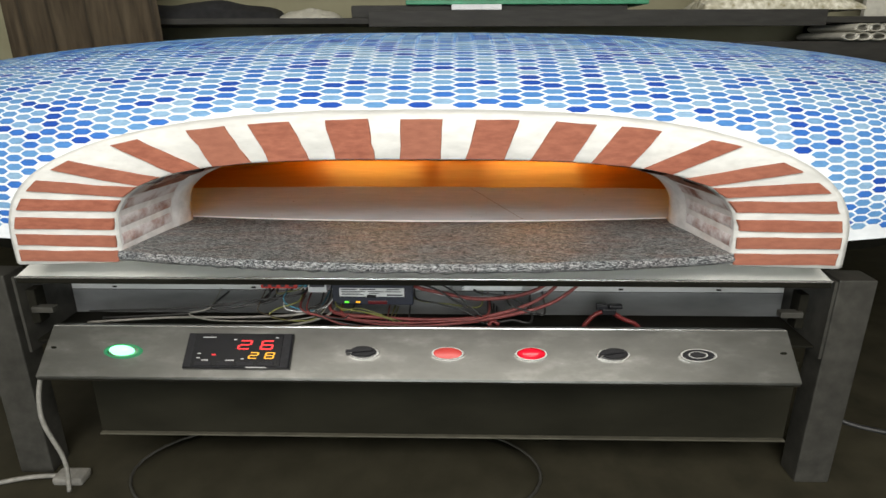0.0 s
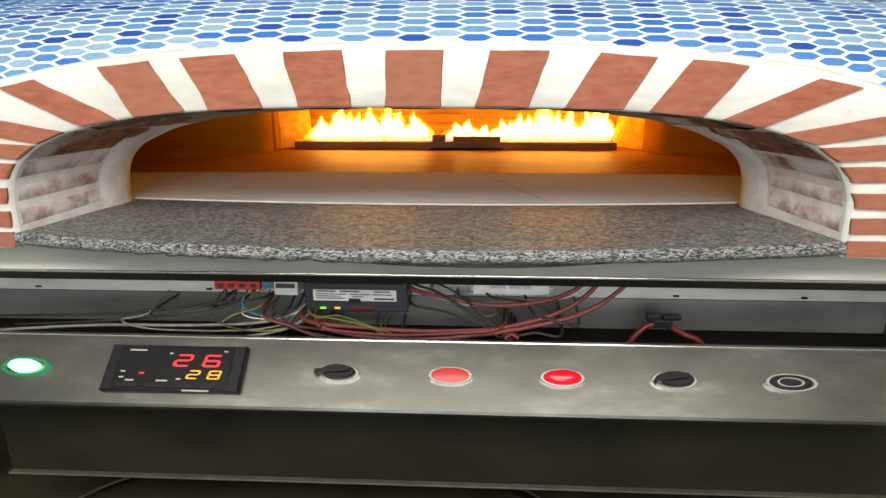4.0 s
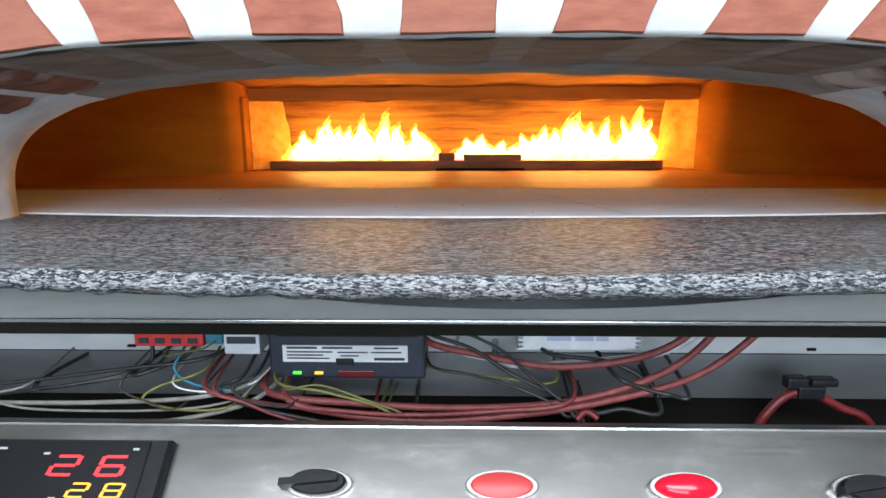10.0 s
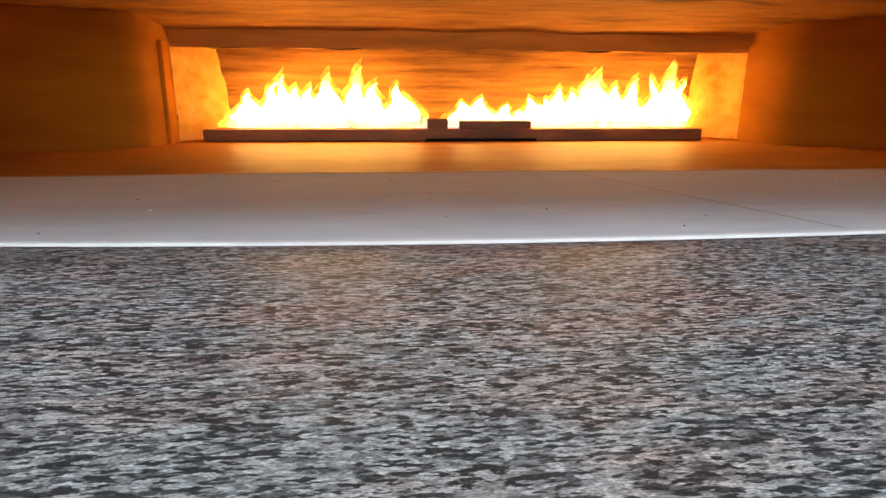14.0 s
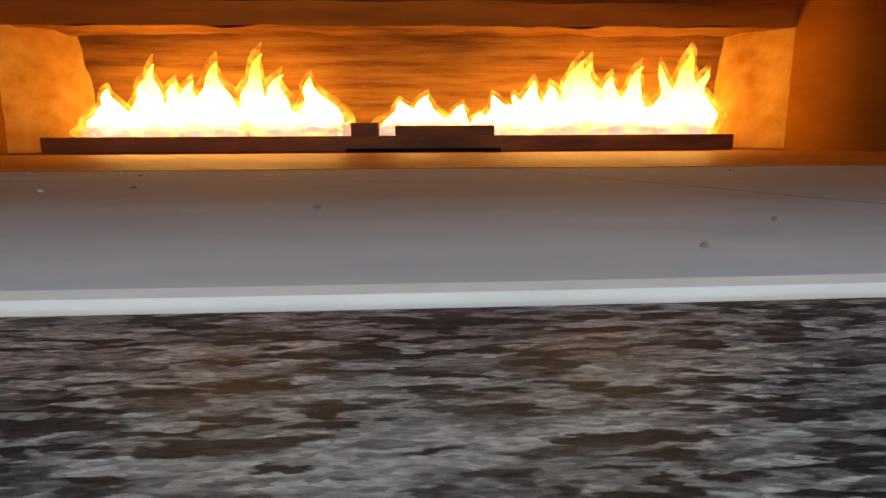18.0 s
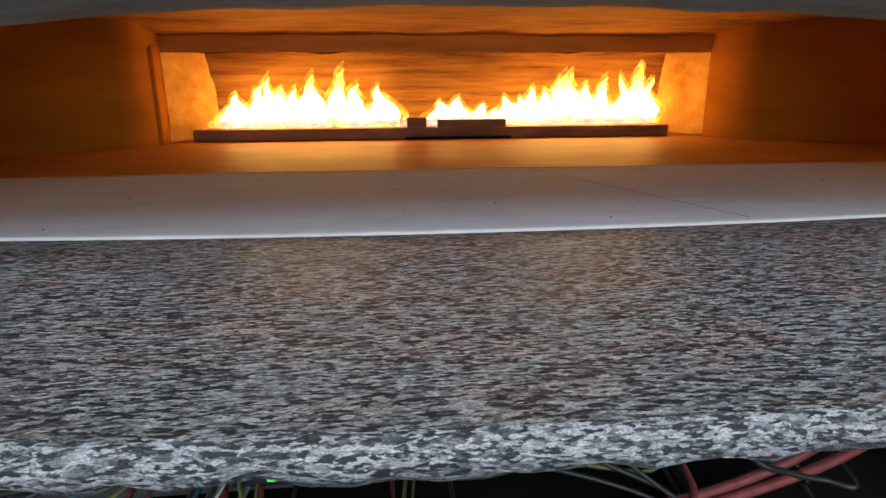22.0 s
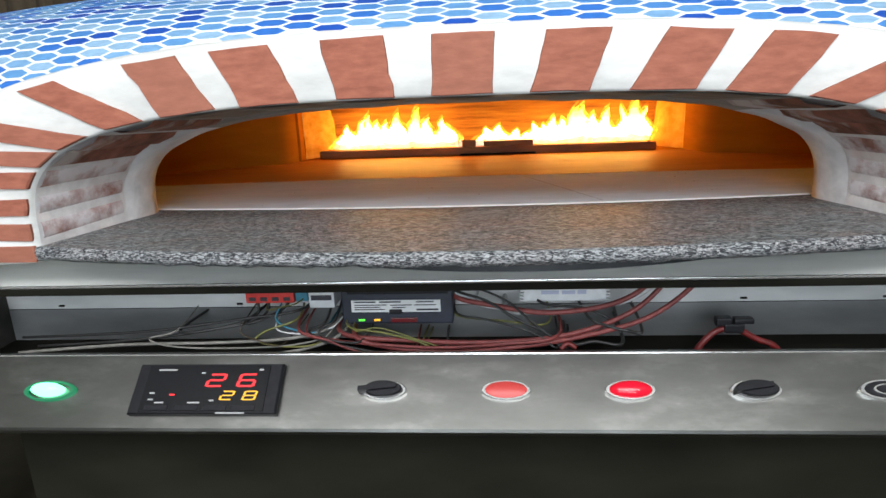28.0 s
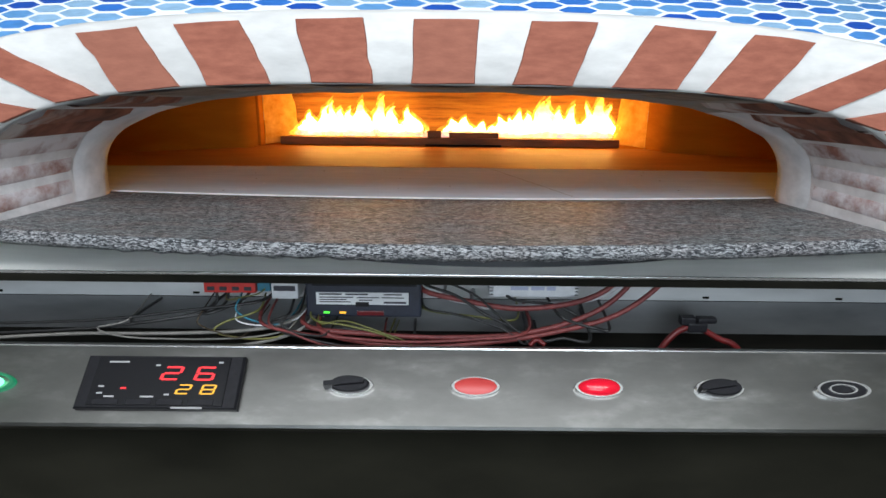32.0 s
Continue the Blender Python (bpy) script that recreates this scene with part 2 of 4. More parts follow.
dark_plate = grained("dull_dark_plate", (0.022, 0.02, 0.013), (0.036, 0.033, 0.022), 7, 0.7, 0.0, bump=0.05, spec=0.1)
tube_edge = grained("worn_plate_edge", (0.07, 0.066, 0.05), (0.11, 0.104, 0.08), 30, 0.55, 0.2, bump=0.05)
frame_steel = grained("grey_steel_tube", (0.036, 0.035, 0.031), (0.064, 0.062, 0.055), 22, 0.5, 0.2, bump=0.08, spec=0.25)
black_plastic = grained("black_plastic", (0.009, 0.009, 0.011), (0.016, 0.016, 0.019), 90, 0.45, bump=0.08, spec=0.22)
navy_plastic = grained("blue_black_plastic", (0.012, 0.015, 0.028), (0.02, 0.026, 0.045), 70, 0.45, bump=0.06)
chrome = grained("worn_chrome", (0.72, 0.72, 0.71), (0.85, 0.85, 0.84), 120, 0.2, 0.8, bump=0.05)
red_lens = mat("red_push_button", (0.52, 0.055, 0.05), 0.4)
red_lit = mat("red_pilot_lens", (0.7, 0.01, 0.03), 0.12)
red_lit.node_tree.nodes["Principled BSDF"].inputs["Emission Color"].default_value = (1, 0.02, 0.04, 1)
red_lit.node_tree.nodes["Principled BSDF"].inputs["Emission Strength"].default_value = 0.12
green_lit = glowing("green_pilot_glow", (0.16, 0.9, 0.4), 4.5)
# Bezel made to glow: stands in for the lens's green halo on the panel.
green_halo = glowing("green_pilot_halo", (0.0, 0.4, 0.16), 0.6)
led_red = glowing("red_digits", (1.0, 0.02, 0.03), 1.6)
led_yellow = glowing("yellow_digits", (1.0, 0.5, 0.02), 1.5)
led_green = glowing("green_led", (0.1, 0.9, 0.05), 1.6)
screen_black = mat("display_black", (0.006, 0.006, 0.008), 0.25)
print_white = mat("white_print", (0.34, 0.34, 0.34), 0.6)
print_dark = mat("dark_print", (0.03, 0.03, 0.04), 0.6)
label_white = grained("paper_label", (0.68, 0.69, 0.7), (0.78, 0.79, 0.8), 60, 0.6, bump=0.05)
red_plastic = grained("red_plastic", (0.5, 0.03, 0.025), (0.62, 0.05, 0.04), 60, 0.45, bump=0.05)
blue_plastic = grained("teal_plastic", (0.03, 0.16, 0.24), (0.05, 0.24, 0.33), 60, 0.5, bump=0.05)
grip_red = grained("worn_red_grip", (0.11, 0.008, 0.008), (0.18, 0.014, 0.014), 60, 0.5, bump=0.05)
white_plastic = grained("white_plastic", (0.62, 0.63, 0.65), (0.74, 0.75, 0.77), 60, 0.5, bump=0.05)
red_rubber = grained("dusty_red_cable", (0.14, 0.025, 0.025), (0.25, 0.055, 0.05), 80, 0.55, bump=0.1)
black_rubber = grained("black_cable", (0.012, 0.012, 0.012), (0.025, 0.025, 0.025), 80, 0.5, bump=0.1)
dull_cable = grained("dull_grey_cable", (0.16, 0.155, 0.14), (0.26, 0.25, 0.23), 60, 0.55, bump=0.1)
grey_rubber = grained("grey_cable", (0.42, 0.43, 0.44), (0.6, 0.61, 0.62), 80, 0.5, bump=0.1)
yellow_rubber = grained("yellow_green_wire", (0.12, 0.125, 0.03), (0.2, 0.195, 0.05), 80, 0.5, bump=0.1)
# Floor colour darkened to hold the shade under the cabinet.
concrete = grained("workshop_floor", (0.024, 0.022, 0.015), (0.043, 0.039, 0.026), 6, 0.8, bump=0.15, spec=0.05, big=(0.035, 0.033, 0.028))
wall_paint = grained("beige_wall_paint", (0.30, 0.28, 0.18), (0.37, 0.35, 0.235), 5, 0.85, bump=0.1)
# Ceiling is out of view; kept pale so the switch panel reflects it.
ceiling_paint = grained("pale_ceiling_paint", (0.6, 0.6, 0.56), (0.7, 0.7, 0.66), 5, 0.9, bump=0.1)
curtain_cloth = grained("brown_cloth", (0.04, 0.028, 0.016), (0.095, 0.07, 0.043), 9, 0.95, stretch=(4, 4, 0.4), bump=0.5)
shelf_dark = grained("dark_shelf_board", (0.014, 0.013, 0.011), (0.034, 0.032, 0.028), 14, 0.7, stretch=(0.5, 1, 3), bump=0.1)
black_cloth = grained("black_bag_cloth", (0.008, 0.008, 0.009), (0.02, 0.02, 0.022), 25, 0.9, bump=0.4)
green_board = grained("green_board", (0.02, 0.2, 0.1), (0.04, 0.3, 0.16), 20, 0.5, bump=0.1)
olive_board = grained("olive_board", (0.14, 0.13, 0.03), (0.22, 0.2, 0.06), 20, 0.6, bump=0.1)
foil = grained("crumpled_clear_foil", (0.34, 0.3, 0.18), (0.98, 0.95, 0.84), 34, 0.22, 0.0, bump=0.8)
pale_tube = grained("pale_plastic_tube", (0.5, 0.48, 0.42), (0.65, 0.63, 0.56), 30, 0.5, bump=0.1)


def mosaic(name, per_island):
    m = mat(name, (0.2, 0.35, 0.7), 0.28, 0.0, 0.35)
    nt = m.node_tree
    if per_island:
        r = nt.nodes.new("ShaderNodeNewGeometry").outputs["Random Per Island"]
    else:
        r = nt.nodes.new("ShaderNodeObjectInfo").outputs["Random"]
    c = ramp(m, r, [(0.0, (0.012, 0.07, 0.36)), (0.1, (0.03, 0.14, 0.46)), (0.27, (0.06, 0.2, 0.48)), (0.46, (0.1, 0.26, 0.5)), (0.66, (0.16, 0.32, 0.52)), (0.86, (0.23, 0.38, 0.54))], True)
    n = noise_tex(m, coords(m, STRETCH), 160, 4)
    c = mixed(m, c, ramp(m, n, [(0.3, (0.75, 0.75, 0.75)), (0.7, (1.15, 1.15, 1.15))]), 0.6, "MULTIPLY")
    put(m, "Base Color", c)
    return m


tile_parts, tile_field = mosaic("glazed_mosaic", False), mosaic("glazed_mosaic_field", True)
grout = grained("white_grout", (0.66, 0.7, 0.74), (0.76, 0.79, 0.82), 70, 0.85, stretch=STRETCH, bump=0.2)


# ---- helpers of this scene ----
def part(name, bm, material, parent=None, label="", smooth=False):
    me = bpy.data.meshes.new(name)
    bm.to_mesh(me)
    bm.free()
    if smooth:
        me.shade_smooth()
    me.materials.append(material)
    ob = new(name, me)
    if parent:
        ob.parent = parent
    if label:
        ob["label"] = label
    return ob


def group_at(name, x=0, y=0, z=0):
    ob = new(name)
    ob.empty_display_size = 0.05
    return ob


def box(x0, x1, y0, y1, z0, z1, bevel=0.0, bm=None):
    bm = bm or bmesh.new()
    r = bmesh.ops.create_cube(bm, size=1.0)
    bmesh.ops.transform(bm, matrix=Matrix.Translation(((x0 + x1) / 2, (y0 + y1) / 2, (z0 + z1) / 2)) @ Matrix.Diagonal((x1 - x0, y1 - y0, z1 - z0, 1)), verts=r["verts"])
    if bevel:
        es = list({e for v in r["verts"] for e in v.link_edges})
        bmesh.ops.bevel(bm, geom=es, offset=bevel, segments=2, affect="EDGES", profile=0.6)
    return bm


def loft(loops, closed_loop=True, caps=False):
    """Faces between rows of points."""
    bm = bmesh.new()
    rows = [[bm.verts.new(p) for p in lp] for lp in loops]
    n = len(rows[0])
    for a, b in zip(rows, rows[1:]):
        for i in range(n if closed_loop else n - 1):
            j = (i + 1) % n
            bm.faces.new((a[i], a[j], b[j], b[i]))
    if caps:
        bm.faces.new(rows[0])
        bm.faces.new(rows[-1][::-1])
    bmesh.ops.recalc_face_normals(bm, faces=bm.faces)
    return bm


def tube(points, r, sides=8, flat=1.0):
    """A round cable through points, smoothed."""
    pts = [Vector(p) for p in points]
    fine = []
    for i in range(len(pts) - 1):
        a, b = pts[max(i - 1, 0)], pts[i]
        c, d = pts[i + 1], pts[min(i + 2, len(pts) - 1)]
        for k in range(6):
            t = k / 6
            fine.append(0.5 * ((2 * b) + (c - a) * t + (2 * a - 5 * b + 4 * c - d) * t * t + (3 * b - a - 3 * c + d) * t ** 3))
    fine.append(pts[-1])
    loops = []
    for i, p in enumerate(fine):
        d = (fine[min(i + 1, len(fine) - 1)] - fine[max(i - 1, 0)]).normalized()
        u = d.cross(Vector((0, 1, 0.01))).normalized()
        v = d.cross(u)
        loops.append([p + u * (r * math.cos(2 * PI * k / sides)) + v * (r * flat * math.sin(2 * PI * k / sides)) for k in range(sides)])
    return loft(loops, True, True)


def sheet(fn, nu, nv):
    bm = bmesh.new()
    g = [[bm.verts.new(fn(i / nu, j / nv)) for j in range(nv + 1)] for i in range(nu + 1)]
    for i in range(nu):
        for j in range(nv):
            bm.faces.new((g[i][j], g[i + 1][j], g[i + 1][j + 1], g[i][j + 1]))
    bmesh.ops.recalc_face_normals(bm, faces=bm.faces)
    return bm


# ---- the room ----
def room():
    tagged(part("floor", box(-4.5, 4.5, -5.0, 3.2, -0.2, 0.0), concrete), "worn olive-grey concrete workshop floor, its colour darkened for shade", "floor", kind="structure")
    tagged(part("ceiling", box(-4.5, 4.5, -5.0, 3.2, 3.2, 3.35), ceiling_paint), "plain ceiling out of view, pale to brighten the panel's reflection", "ceiling", kind="structure")
    tagged(part("wall_back", box(-4.5, 4.5, 2.6, 2.75, 0.0, 3.2), wall_paint), "dim beige painted workshop wall behind the oven", "wall", kind="structure")
    tagged(part("wall_left", box(-4.65, -4.5, -5.0, 3.2, 0.0, 3.2), wall_paint), "beige painted side wall", "wall", kind="structure")
    tagged(part("wall_right", box(4.5, 4.65, -5.0, 3.2, 0.0, 3.2), wall_paint), "beige painted side wall", "wall", kind="structure")
    # Unseen front wall; its opening is made for the fill lamp.
    bm = box(-4.5, -1.8, -5.0, -4.85, 0, 3.2)
    box(1.9, 4.5, -5.0, -4.85, 0, 3.2, bm=bm)
    box(-1.8, 1.9, -5.0, -4.85, 2.9, 3.2, bm=bm)
    tagged(part("wall_front", bm, wall_paint), "unseen beige wall with an opening left for the front fill lamp", "wall", kind="structure")


room()


# ---- curves of the oven ----
def super_curve(half, top, base, n, bottom, count=160):
    """An arch outline from the right foot over the crown to the left foot, evenly spaced in true arc length (widths count a third)."""
    raw = [(half, bottom)]
    for i in range(401):
        a = PI * i / 400
        c, s = math.cos(a), math.sin(a)
        raw.append((half * math.copysign(abs(c) ** (2 / n), c), base + (top - base) * abs(s) ** (2 / n)))
    raw.append((-half, bottom))
    run = [0.0]
    for p, q in zip(raw, raw[1:]):
        run.append(run[-1] + math.hypot((q[0] - p[0]) / 3.0, q[1] - p[1]))

    def at(f):
        return (float(np.interp(f * run[-1], run, [p[0] for p in raw])), float(np.interp(f * run[-1], run, [p[1] for p in raw])))
    return at


INNER = super_curve(0.752, 0.979, 0.765, 3.3, 0.722)
BRICK_OUT = super_curve(1.005, 1.073, 0.762, 2.6, 0.722)
RIM = super_curve(1.032, 1.087, 0.762, 2.6, 0.712)
THROAT = super_curve(0.690, 0.968, 0.770, 3.0, 0.738)
XC = 0.027
SLAB_Z, DISC_Z = 0.750, 0.753


# ---- the oven ----
oven = group_at("pizza_oven")
tagged(oven, "domed pizza oven clad in blue hexagonal mosaic, striped brick arch", "oven")


def slab_front(x):
    return -0.085 + 0.14 * (x - 0.03) ** 2


def disc_front(x):
    return 0.262 + 0.09 * (x - 0.03) ** 2


def brick_spot(k):
    """Where brick k sits along the inner and the outer outline: upright over the crown, level at the feet."""
    steps = range(11)
    di = np.interp(abs(k), steps, (0.0, 0.057, 0.115, 0.168, 0.213, 0.259, 0.294, 0.334, 0.386, 0.437, 0.488))
    do = np.interp(abs(k), steps, (0.0, 0.0505, 0.103, 0.148, 0.212, 0.2795, 0.329, 0.3715, 0.413, 0.450, 0.488))
    g = 1 if k > 0 else -1
    return 0.5015 - g * float(di), 0.4995 - g * float(do)


def arch():
    n = 120
    fs = [i / n for i in range(n + 1)]
    # mortar ring: a closed profile swept from the right foot to the left foot
    loops = []
    for f in fs:
        xi, zi = INNER(f)
        xo, zo = RIM(f)
        w = 0.003 * noise.noise(Vector((f * 40, 3.1, 0)))
        dx, dz = xo - xi, zo - zi
        loops.append([
            (xi + XC, 0.0, zi), (xi + XC + dx * 0.05, -0.004 + w, zi + dz * 0.05), (xi + XC + dx * 0.5, -0.005 + w, zi + dz * 0.5),
            (xi + XC + dx * 0.93, -0.003 - w, zi + dz * 0.93), (xo + XC, 0.012, zo + w), (xo + XC, 0.62, zo), (xi + XC, 0.06, zi)])
    part("arch_mortar", loft(loops, True, True), plaster, oven, "white mortar ring of the oven mouth", True)
    # 21 face bricks, slightly proud, evenly spread along the ring
    for k in range(-10, 11):
        fi, fo = brick_spot(k)
        h = (0.0178 if abs(k) < 4 else 0.0150 if abs(k) < 7 else 0.0162) * (1 + 0.06 * noise.noise(Vector((k * 1.7, 0, 0))))
        ho = 0.0140 if abs(k) < 4 else 0.0122
        fi, fo = min(max(fi, h + 0.002), 0.998 - h), min(max(fo, ho + 0.002), 0.998 - ho)
        q = []
        for g, hh in ((0.02, h), (1.0, ho)):
            for sgn in (-1, 1):
                a, b = INNER(fi + sgn * h), BRICK_OUT(fo + sgn * ho)
                q.append((a[0] + (b[0] - a[0]) * g + XC, a[1] + (b[1] - a[1]) * g))
        p = [q[0], q[1], q[3], q[2]]
        # rows of points along each side, with a little waviness and a rounded front edge
        ring = []
        for i in range(4):
            a, b = p[i], p[(i + 1) % 4]
            for s in range(5):
                t = s / 5
                px, pz = a[0] + (b[0] - a[0]) * t, a[1] + (b[1] - a[1]) * t
                wob = 0.0022 * noise.noise(Vector((px * 14, pz * 40, k * 0.7)))
                ring.append((px + wob * 2.0, pz + wob))
        cx, cz = sum(r[0] for r in ring) / 20, sum(r[1] for r in ring) / 20
        rows = []
        for grow, y in ((1.0, 0.01), (1.0, -0.0065), (0.97, -0.009), (0.5, -0.0095)):
            rows.append([(cx + (x - cx) * grow, y, cz + (z - cz) * grow) for x, z in ring])
        part("face_brick", loft(rows, True, True), brick, oven)
    # throat lining behind the face
    rows = []
    for f in fs:
        a, b = INNER(f), THROAT(f)
        rows.append([(a[0] + (b[0] - a[0]) * t + XC, 0.0 + 0.27 * t, a[1] + (b[1] - a[1]) * t + 0.003 * noise.noise(Vector((f * 30, t * 6, 1)))) for t in (0.02, 0.2, 0.4, 0.6, 0.8, 1.0)])
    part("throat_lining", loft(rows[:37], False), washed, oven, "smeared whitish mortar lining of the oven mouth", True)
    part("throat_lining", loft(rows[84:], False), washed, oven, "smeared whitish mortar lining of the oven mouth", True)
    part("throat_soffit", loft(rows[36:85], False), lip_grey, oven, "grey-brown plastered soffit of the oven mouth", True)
    # lip at the back of the throat
    rows = []
    for f in fs:
        a, b = INNER(f), THROAT(f)
        wv = 0.005 * noise.noise(Vector((f * 25, 9, 1)))
        pr = []
        for t, s in ((0.70, -0.004), (0.78, 0.006 + wv), (0.97, 0.008 + wv), (1.06, 0.0), (1.06, -0.03)):
            x = a[0] + (b[0] - a[0]) * min(t, 1.0)
            z = a[1] + (b[1] - a[1]) * min(t, 1.0)
            pr.append((x * (1 - s * 0.9) + XC, 0.27 * t, z - s * 0.8))
        rows.append(pr)
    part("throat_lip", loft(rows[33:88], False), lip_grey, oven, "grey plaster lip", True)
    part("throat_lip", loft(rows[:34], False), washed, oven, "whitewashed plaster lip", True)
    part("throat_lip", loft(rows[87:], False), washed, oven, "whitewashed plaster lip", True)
    # soffit bricks run back from the face bricks
    for k in range(-10, 11):
        if abs(k) == 10:
            continue
        f, h = brick_spot(k)[0], (0.0205 if abs(k) < 4 else 0.0165)
        rows = []
        for t in (0.04, 0.3, 0.7):
            row = []
            for g in (-1, -0.6, 0, 0.6, 1):
                a, b = INNER(f + g * h), THROAT(f + g * h)
                top = 0.007 if abs(k) >= 4 else 0.0025
                lift = 0.0 if abs(g) == 1 else top
                x = a[0] + (b[0] - a[0]) * t
                z = a[1] + (b[1] - a[1]) * t
                row.append((x * (1 - lift * 0.5) + XC, 0.27 * t, z - lift * (1 if abs(k) < 6 else 0.2)))
            rows.append(row)
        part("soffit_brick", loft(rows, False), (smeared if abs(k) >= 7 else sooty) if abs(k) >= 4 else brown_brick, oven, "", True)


arch()


# dome
DA, DB, DCZ, DYC, DZ0, DP, DQ = 2.25, 1.16, 0.5085, 1.13, 0.763, 2.35, 3.1


def dome_point(x, t, lift=0.0):
    """t: 0 at the front foot, half pi at the top, pi at the back foot."""
    k = max(0.0, 1 - (abs(x) / (DA + lift)) ** DP) ** (1 / DP)
    c, s = math.cos(t), math.sin(t)
    e = 2 / DQ
    return Vector((x, DYC - (DB + lift) * k * math.copysign(abs(c) ** e, c), DZ0 + (DCZ + lift) * k ** 0.9 * abs(s) ** e))


def dome():
    xs = [DA * math.sin(PI / 2 * (i / 160 - 1)) for i in range(321)]
    rows = [[dome_point(x * 0.9995, PI * j / 256) for j in range(257)] for x in xs]
    bm = loft(rows, False)
    # mouth: no shell where the arch ring passes
    gone = [v for v in bm.verts if v.co.y < 0.9 and (abs(v.co.x - XC) / 1.004) ** 2.6 + (max(v.co.z - 0.762, 0) / 0.311) ** 2.6 < 1.0]
    bmesh.ops.delete(bm, geom=gone, context="VERTS")
    part("dome_shell", bm, grout, oven, "white grout bed of the dome", True)
    # hexagonal mosaic
    pitch_x, pitch_s = 0.0545, 0.0240
    near, field = [], []
    # foot angles of even rows up the middle section
    marks, t = [], 0.02
    while t < 3.05:
        speed = (dome_point(0, t + 0.01) - dome_point(0, t - 0.01)).length / 0.02
        marks.append((t, pitch_s / max(speed, 0.2)))
        t += marks[-1][1]
    for i in range(-100, 101):
        x = 2.25 * math.tanh(i * pitch_x / 2.25) + 0.02
        wide = pitch_x * (1 - (min(abs(x), 2.24) / 2.25) ** 2)
        if wide < 0.008 or abs(x) > 2.2:
            continue
        for t, step in marks:
            t = t + step * 0.5 * (i % 2)
            p = dome_point(x, t)
            r = (abs(p.x - XC) / 1.050) ** 2.6 + (max(p.z - 0.762, 0) / 0.332) ** 2.6
            if p.y < 0.75 and r < 1.0:
                continue
            (near if (-0.62 < x < 0.86 and p.y < 0.62) else field).append((x, t, step, wide))
    near.sort(key=lambda q: dome_point(q[0], q[1]).y)
    field += near[300:]
    near = near[:300]

    def hexa(x, t, step, wide, jig):
        hx, ht = wide / 1.5, step * 0.5
        out = []
        for lift, grow in ((-0.0008, 0.87), (0.0007, 0.865), (0.0011, 0.84)):
            out.append([dome_point(x + hx * grow * px + jig, t + ht * grow * pt * 0.84, lift) for px, pt in ((-1.0, 0), (-0.5, -1), (0.5, -1), (1.0, 0), (0.5, 1), (-0.5, 1))])
        return out

    for x, t, step, wide in near:
        rows = hexa(x, t, step, wide, random.uniform(-0.0015, 0.0015))
        me = bpy.data.meshes.new("mosaic_tile")
        pts = [p for r in rows for p in r]
        fc = [[i + 6 * j, (i + 1) % 6 + 6 * j, (i + 1) % 6 + 6 * j + 6, i + 6 * j + 6] for j in range(2) for i in range(6)] + [list(range(12, 18))]
        me.from_pydata(pts, [], fc)
        me.materials.append(tile_parts)
        o = new("mosaic_tile", me)
        o.parent = oven
    pts, fc = [], []
    for x, t, step, wide in field:
        if random.random() < 0.004:
            continue
        rows = hexa(x, t, step, wide, random.uniform(-0.0015, 0.0015))
        b = len(pts)
        pts += [p for r in rows for p in r]
        fc += [[b + i + 6 * j, b + (i + 1) % 6 + 6 * j, b + (i + 1) % 6 + 6 * j + 6, b + i + 6 * j + 6] for j in range(2) for i in range(6)] + [[b + q for q in range(12, 18)]]
    me = bpy.data.meshes.new("mosaic_field")
    me.from_pydata(pts, [], fc)
    me.materials.append(tile_field)
    o = new("mosaic_field", me)
    o.parent = oven
    tagged(o, "blue hexagonal glazed mosaic tiles", kind="stuff")


# chamber
FX0, FX1, FY, FZ0, FZ1 = -0.609, 0.757, 1.235, 0.748, 0.960
CX0, CX1 = -1.24, 1.36


def niche_x(f):
    """A place across the burner niche, 0 to 1."""
    return FX0 + (FX1 - FX0) * f


def chamber():
    # plan line of the wall: front left, round, flat back with the burner niche, round, front right
    def plan(f):
        a = PI * f
        c, s = math.cos(a), math.sin(a)
        return ((CX0 + CX1) / 2 - (CX1 - CX0) / 2 * math.copysign(abs(c) ** 0.9, c), 0.285 + (FY - 0.285) * abs(s) ** 0.8)
    n = 96
    left, right = [], []
    for i in range(n + 1):
        x, y = plan(i / n)
        if x <= FX0 - 0.005:
            left.append((x, y))
        elif x >= FX1 + 0.005:
            right.append((x, y))
    left.append((FX0, FY))
    right.insert(0, (FX1, FY))
    for name, line in (("chamber_wall", left), ("chamber_wall", right)):
        part(name, loft([[(x, y, 0.735 + f * (0.265 + 0.05 * min(max((y - 0.4) / 0.3, 0.0), 1.0))) for x, y in line] for f in (0.0, 0.25, 0.5, 0.8, 1.0)], False), fire_clay, oven, "fire-clay chamber wall, firelight's orange put into its colour", True)
    # lintel over the niche and the low vault
    part("niche_lintel", sheet(lambda u, v: (FX0 + (FX1 - FX0) * u, FY - 0.004 * math.sin(9 * u) ** 2, FZ1 + 0.004 * noise.noise(Vector((u * 14, 2, 0))) * (1 - v) + (1.02 - FZ1) * v), 40, 6), lintel_stone, oven, "rough burnt stone lintel, firelight's orange put into its colour", True)

    def vault(u, v):
        x = CX0 - 0.02 + (CX1 - CX0 + 0.04) * u
        y = 0.285 + (FY + 0.02 - 0.285) * v
        e = (1 - (2 * u - 1) ** 4) * (1 - (2 * v - 1) ** 4)
        return (x, y, 0.992 + 0.045 * e + 0.006 * noise.noise(Vector((x * 7, y * 12, 4))))
    part("vault", sheet(vault, 60, 24), fire_stone, oven, "burnt rough vault", True)
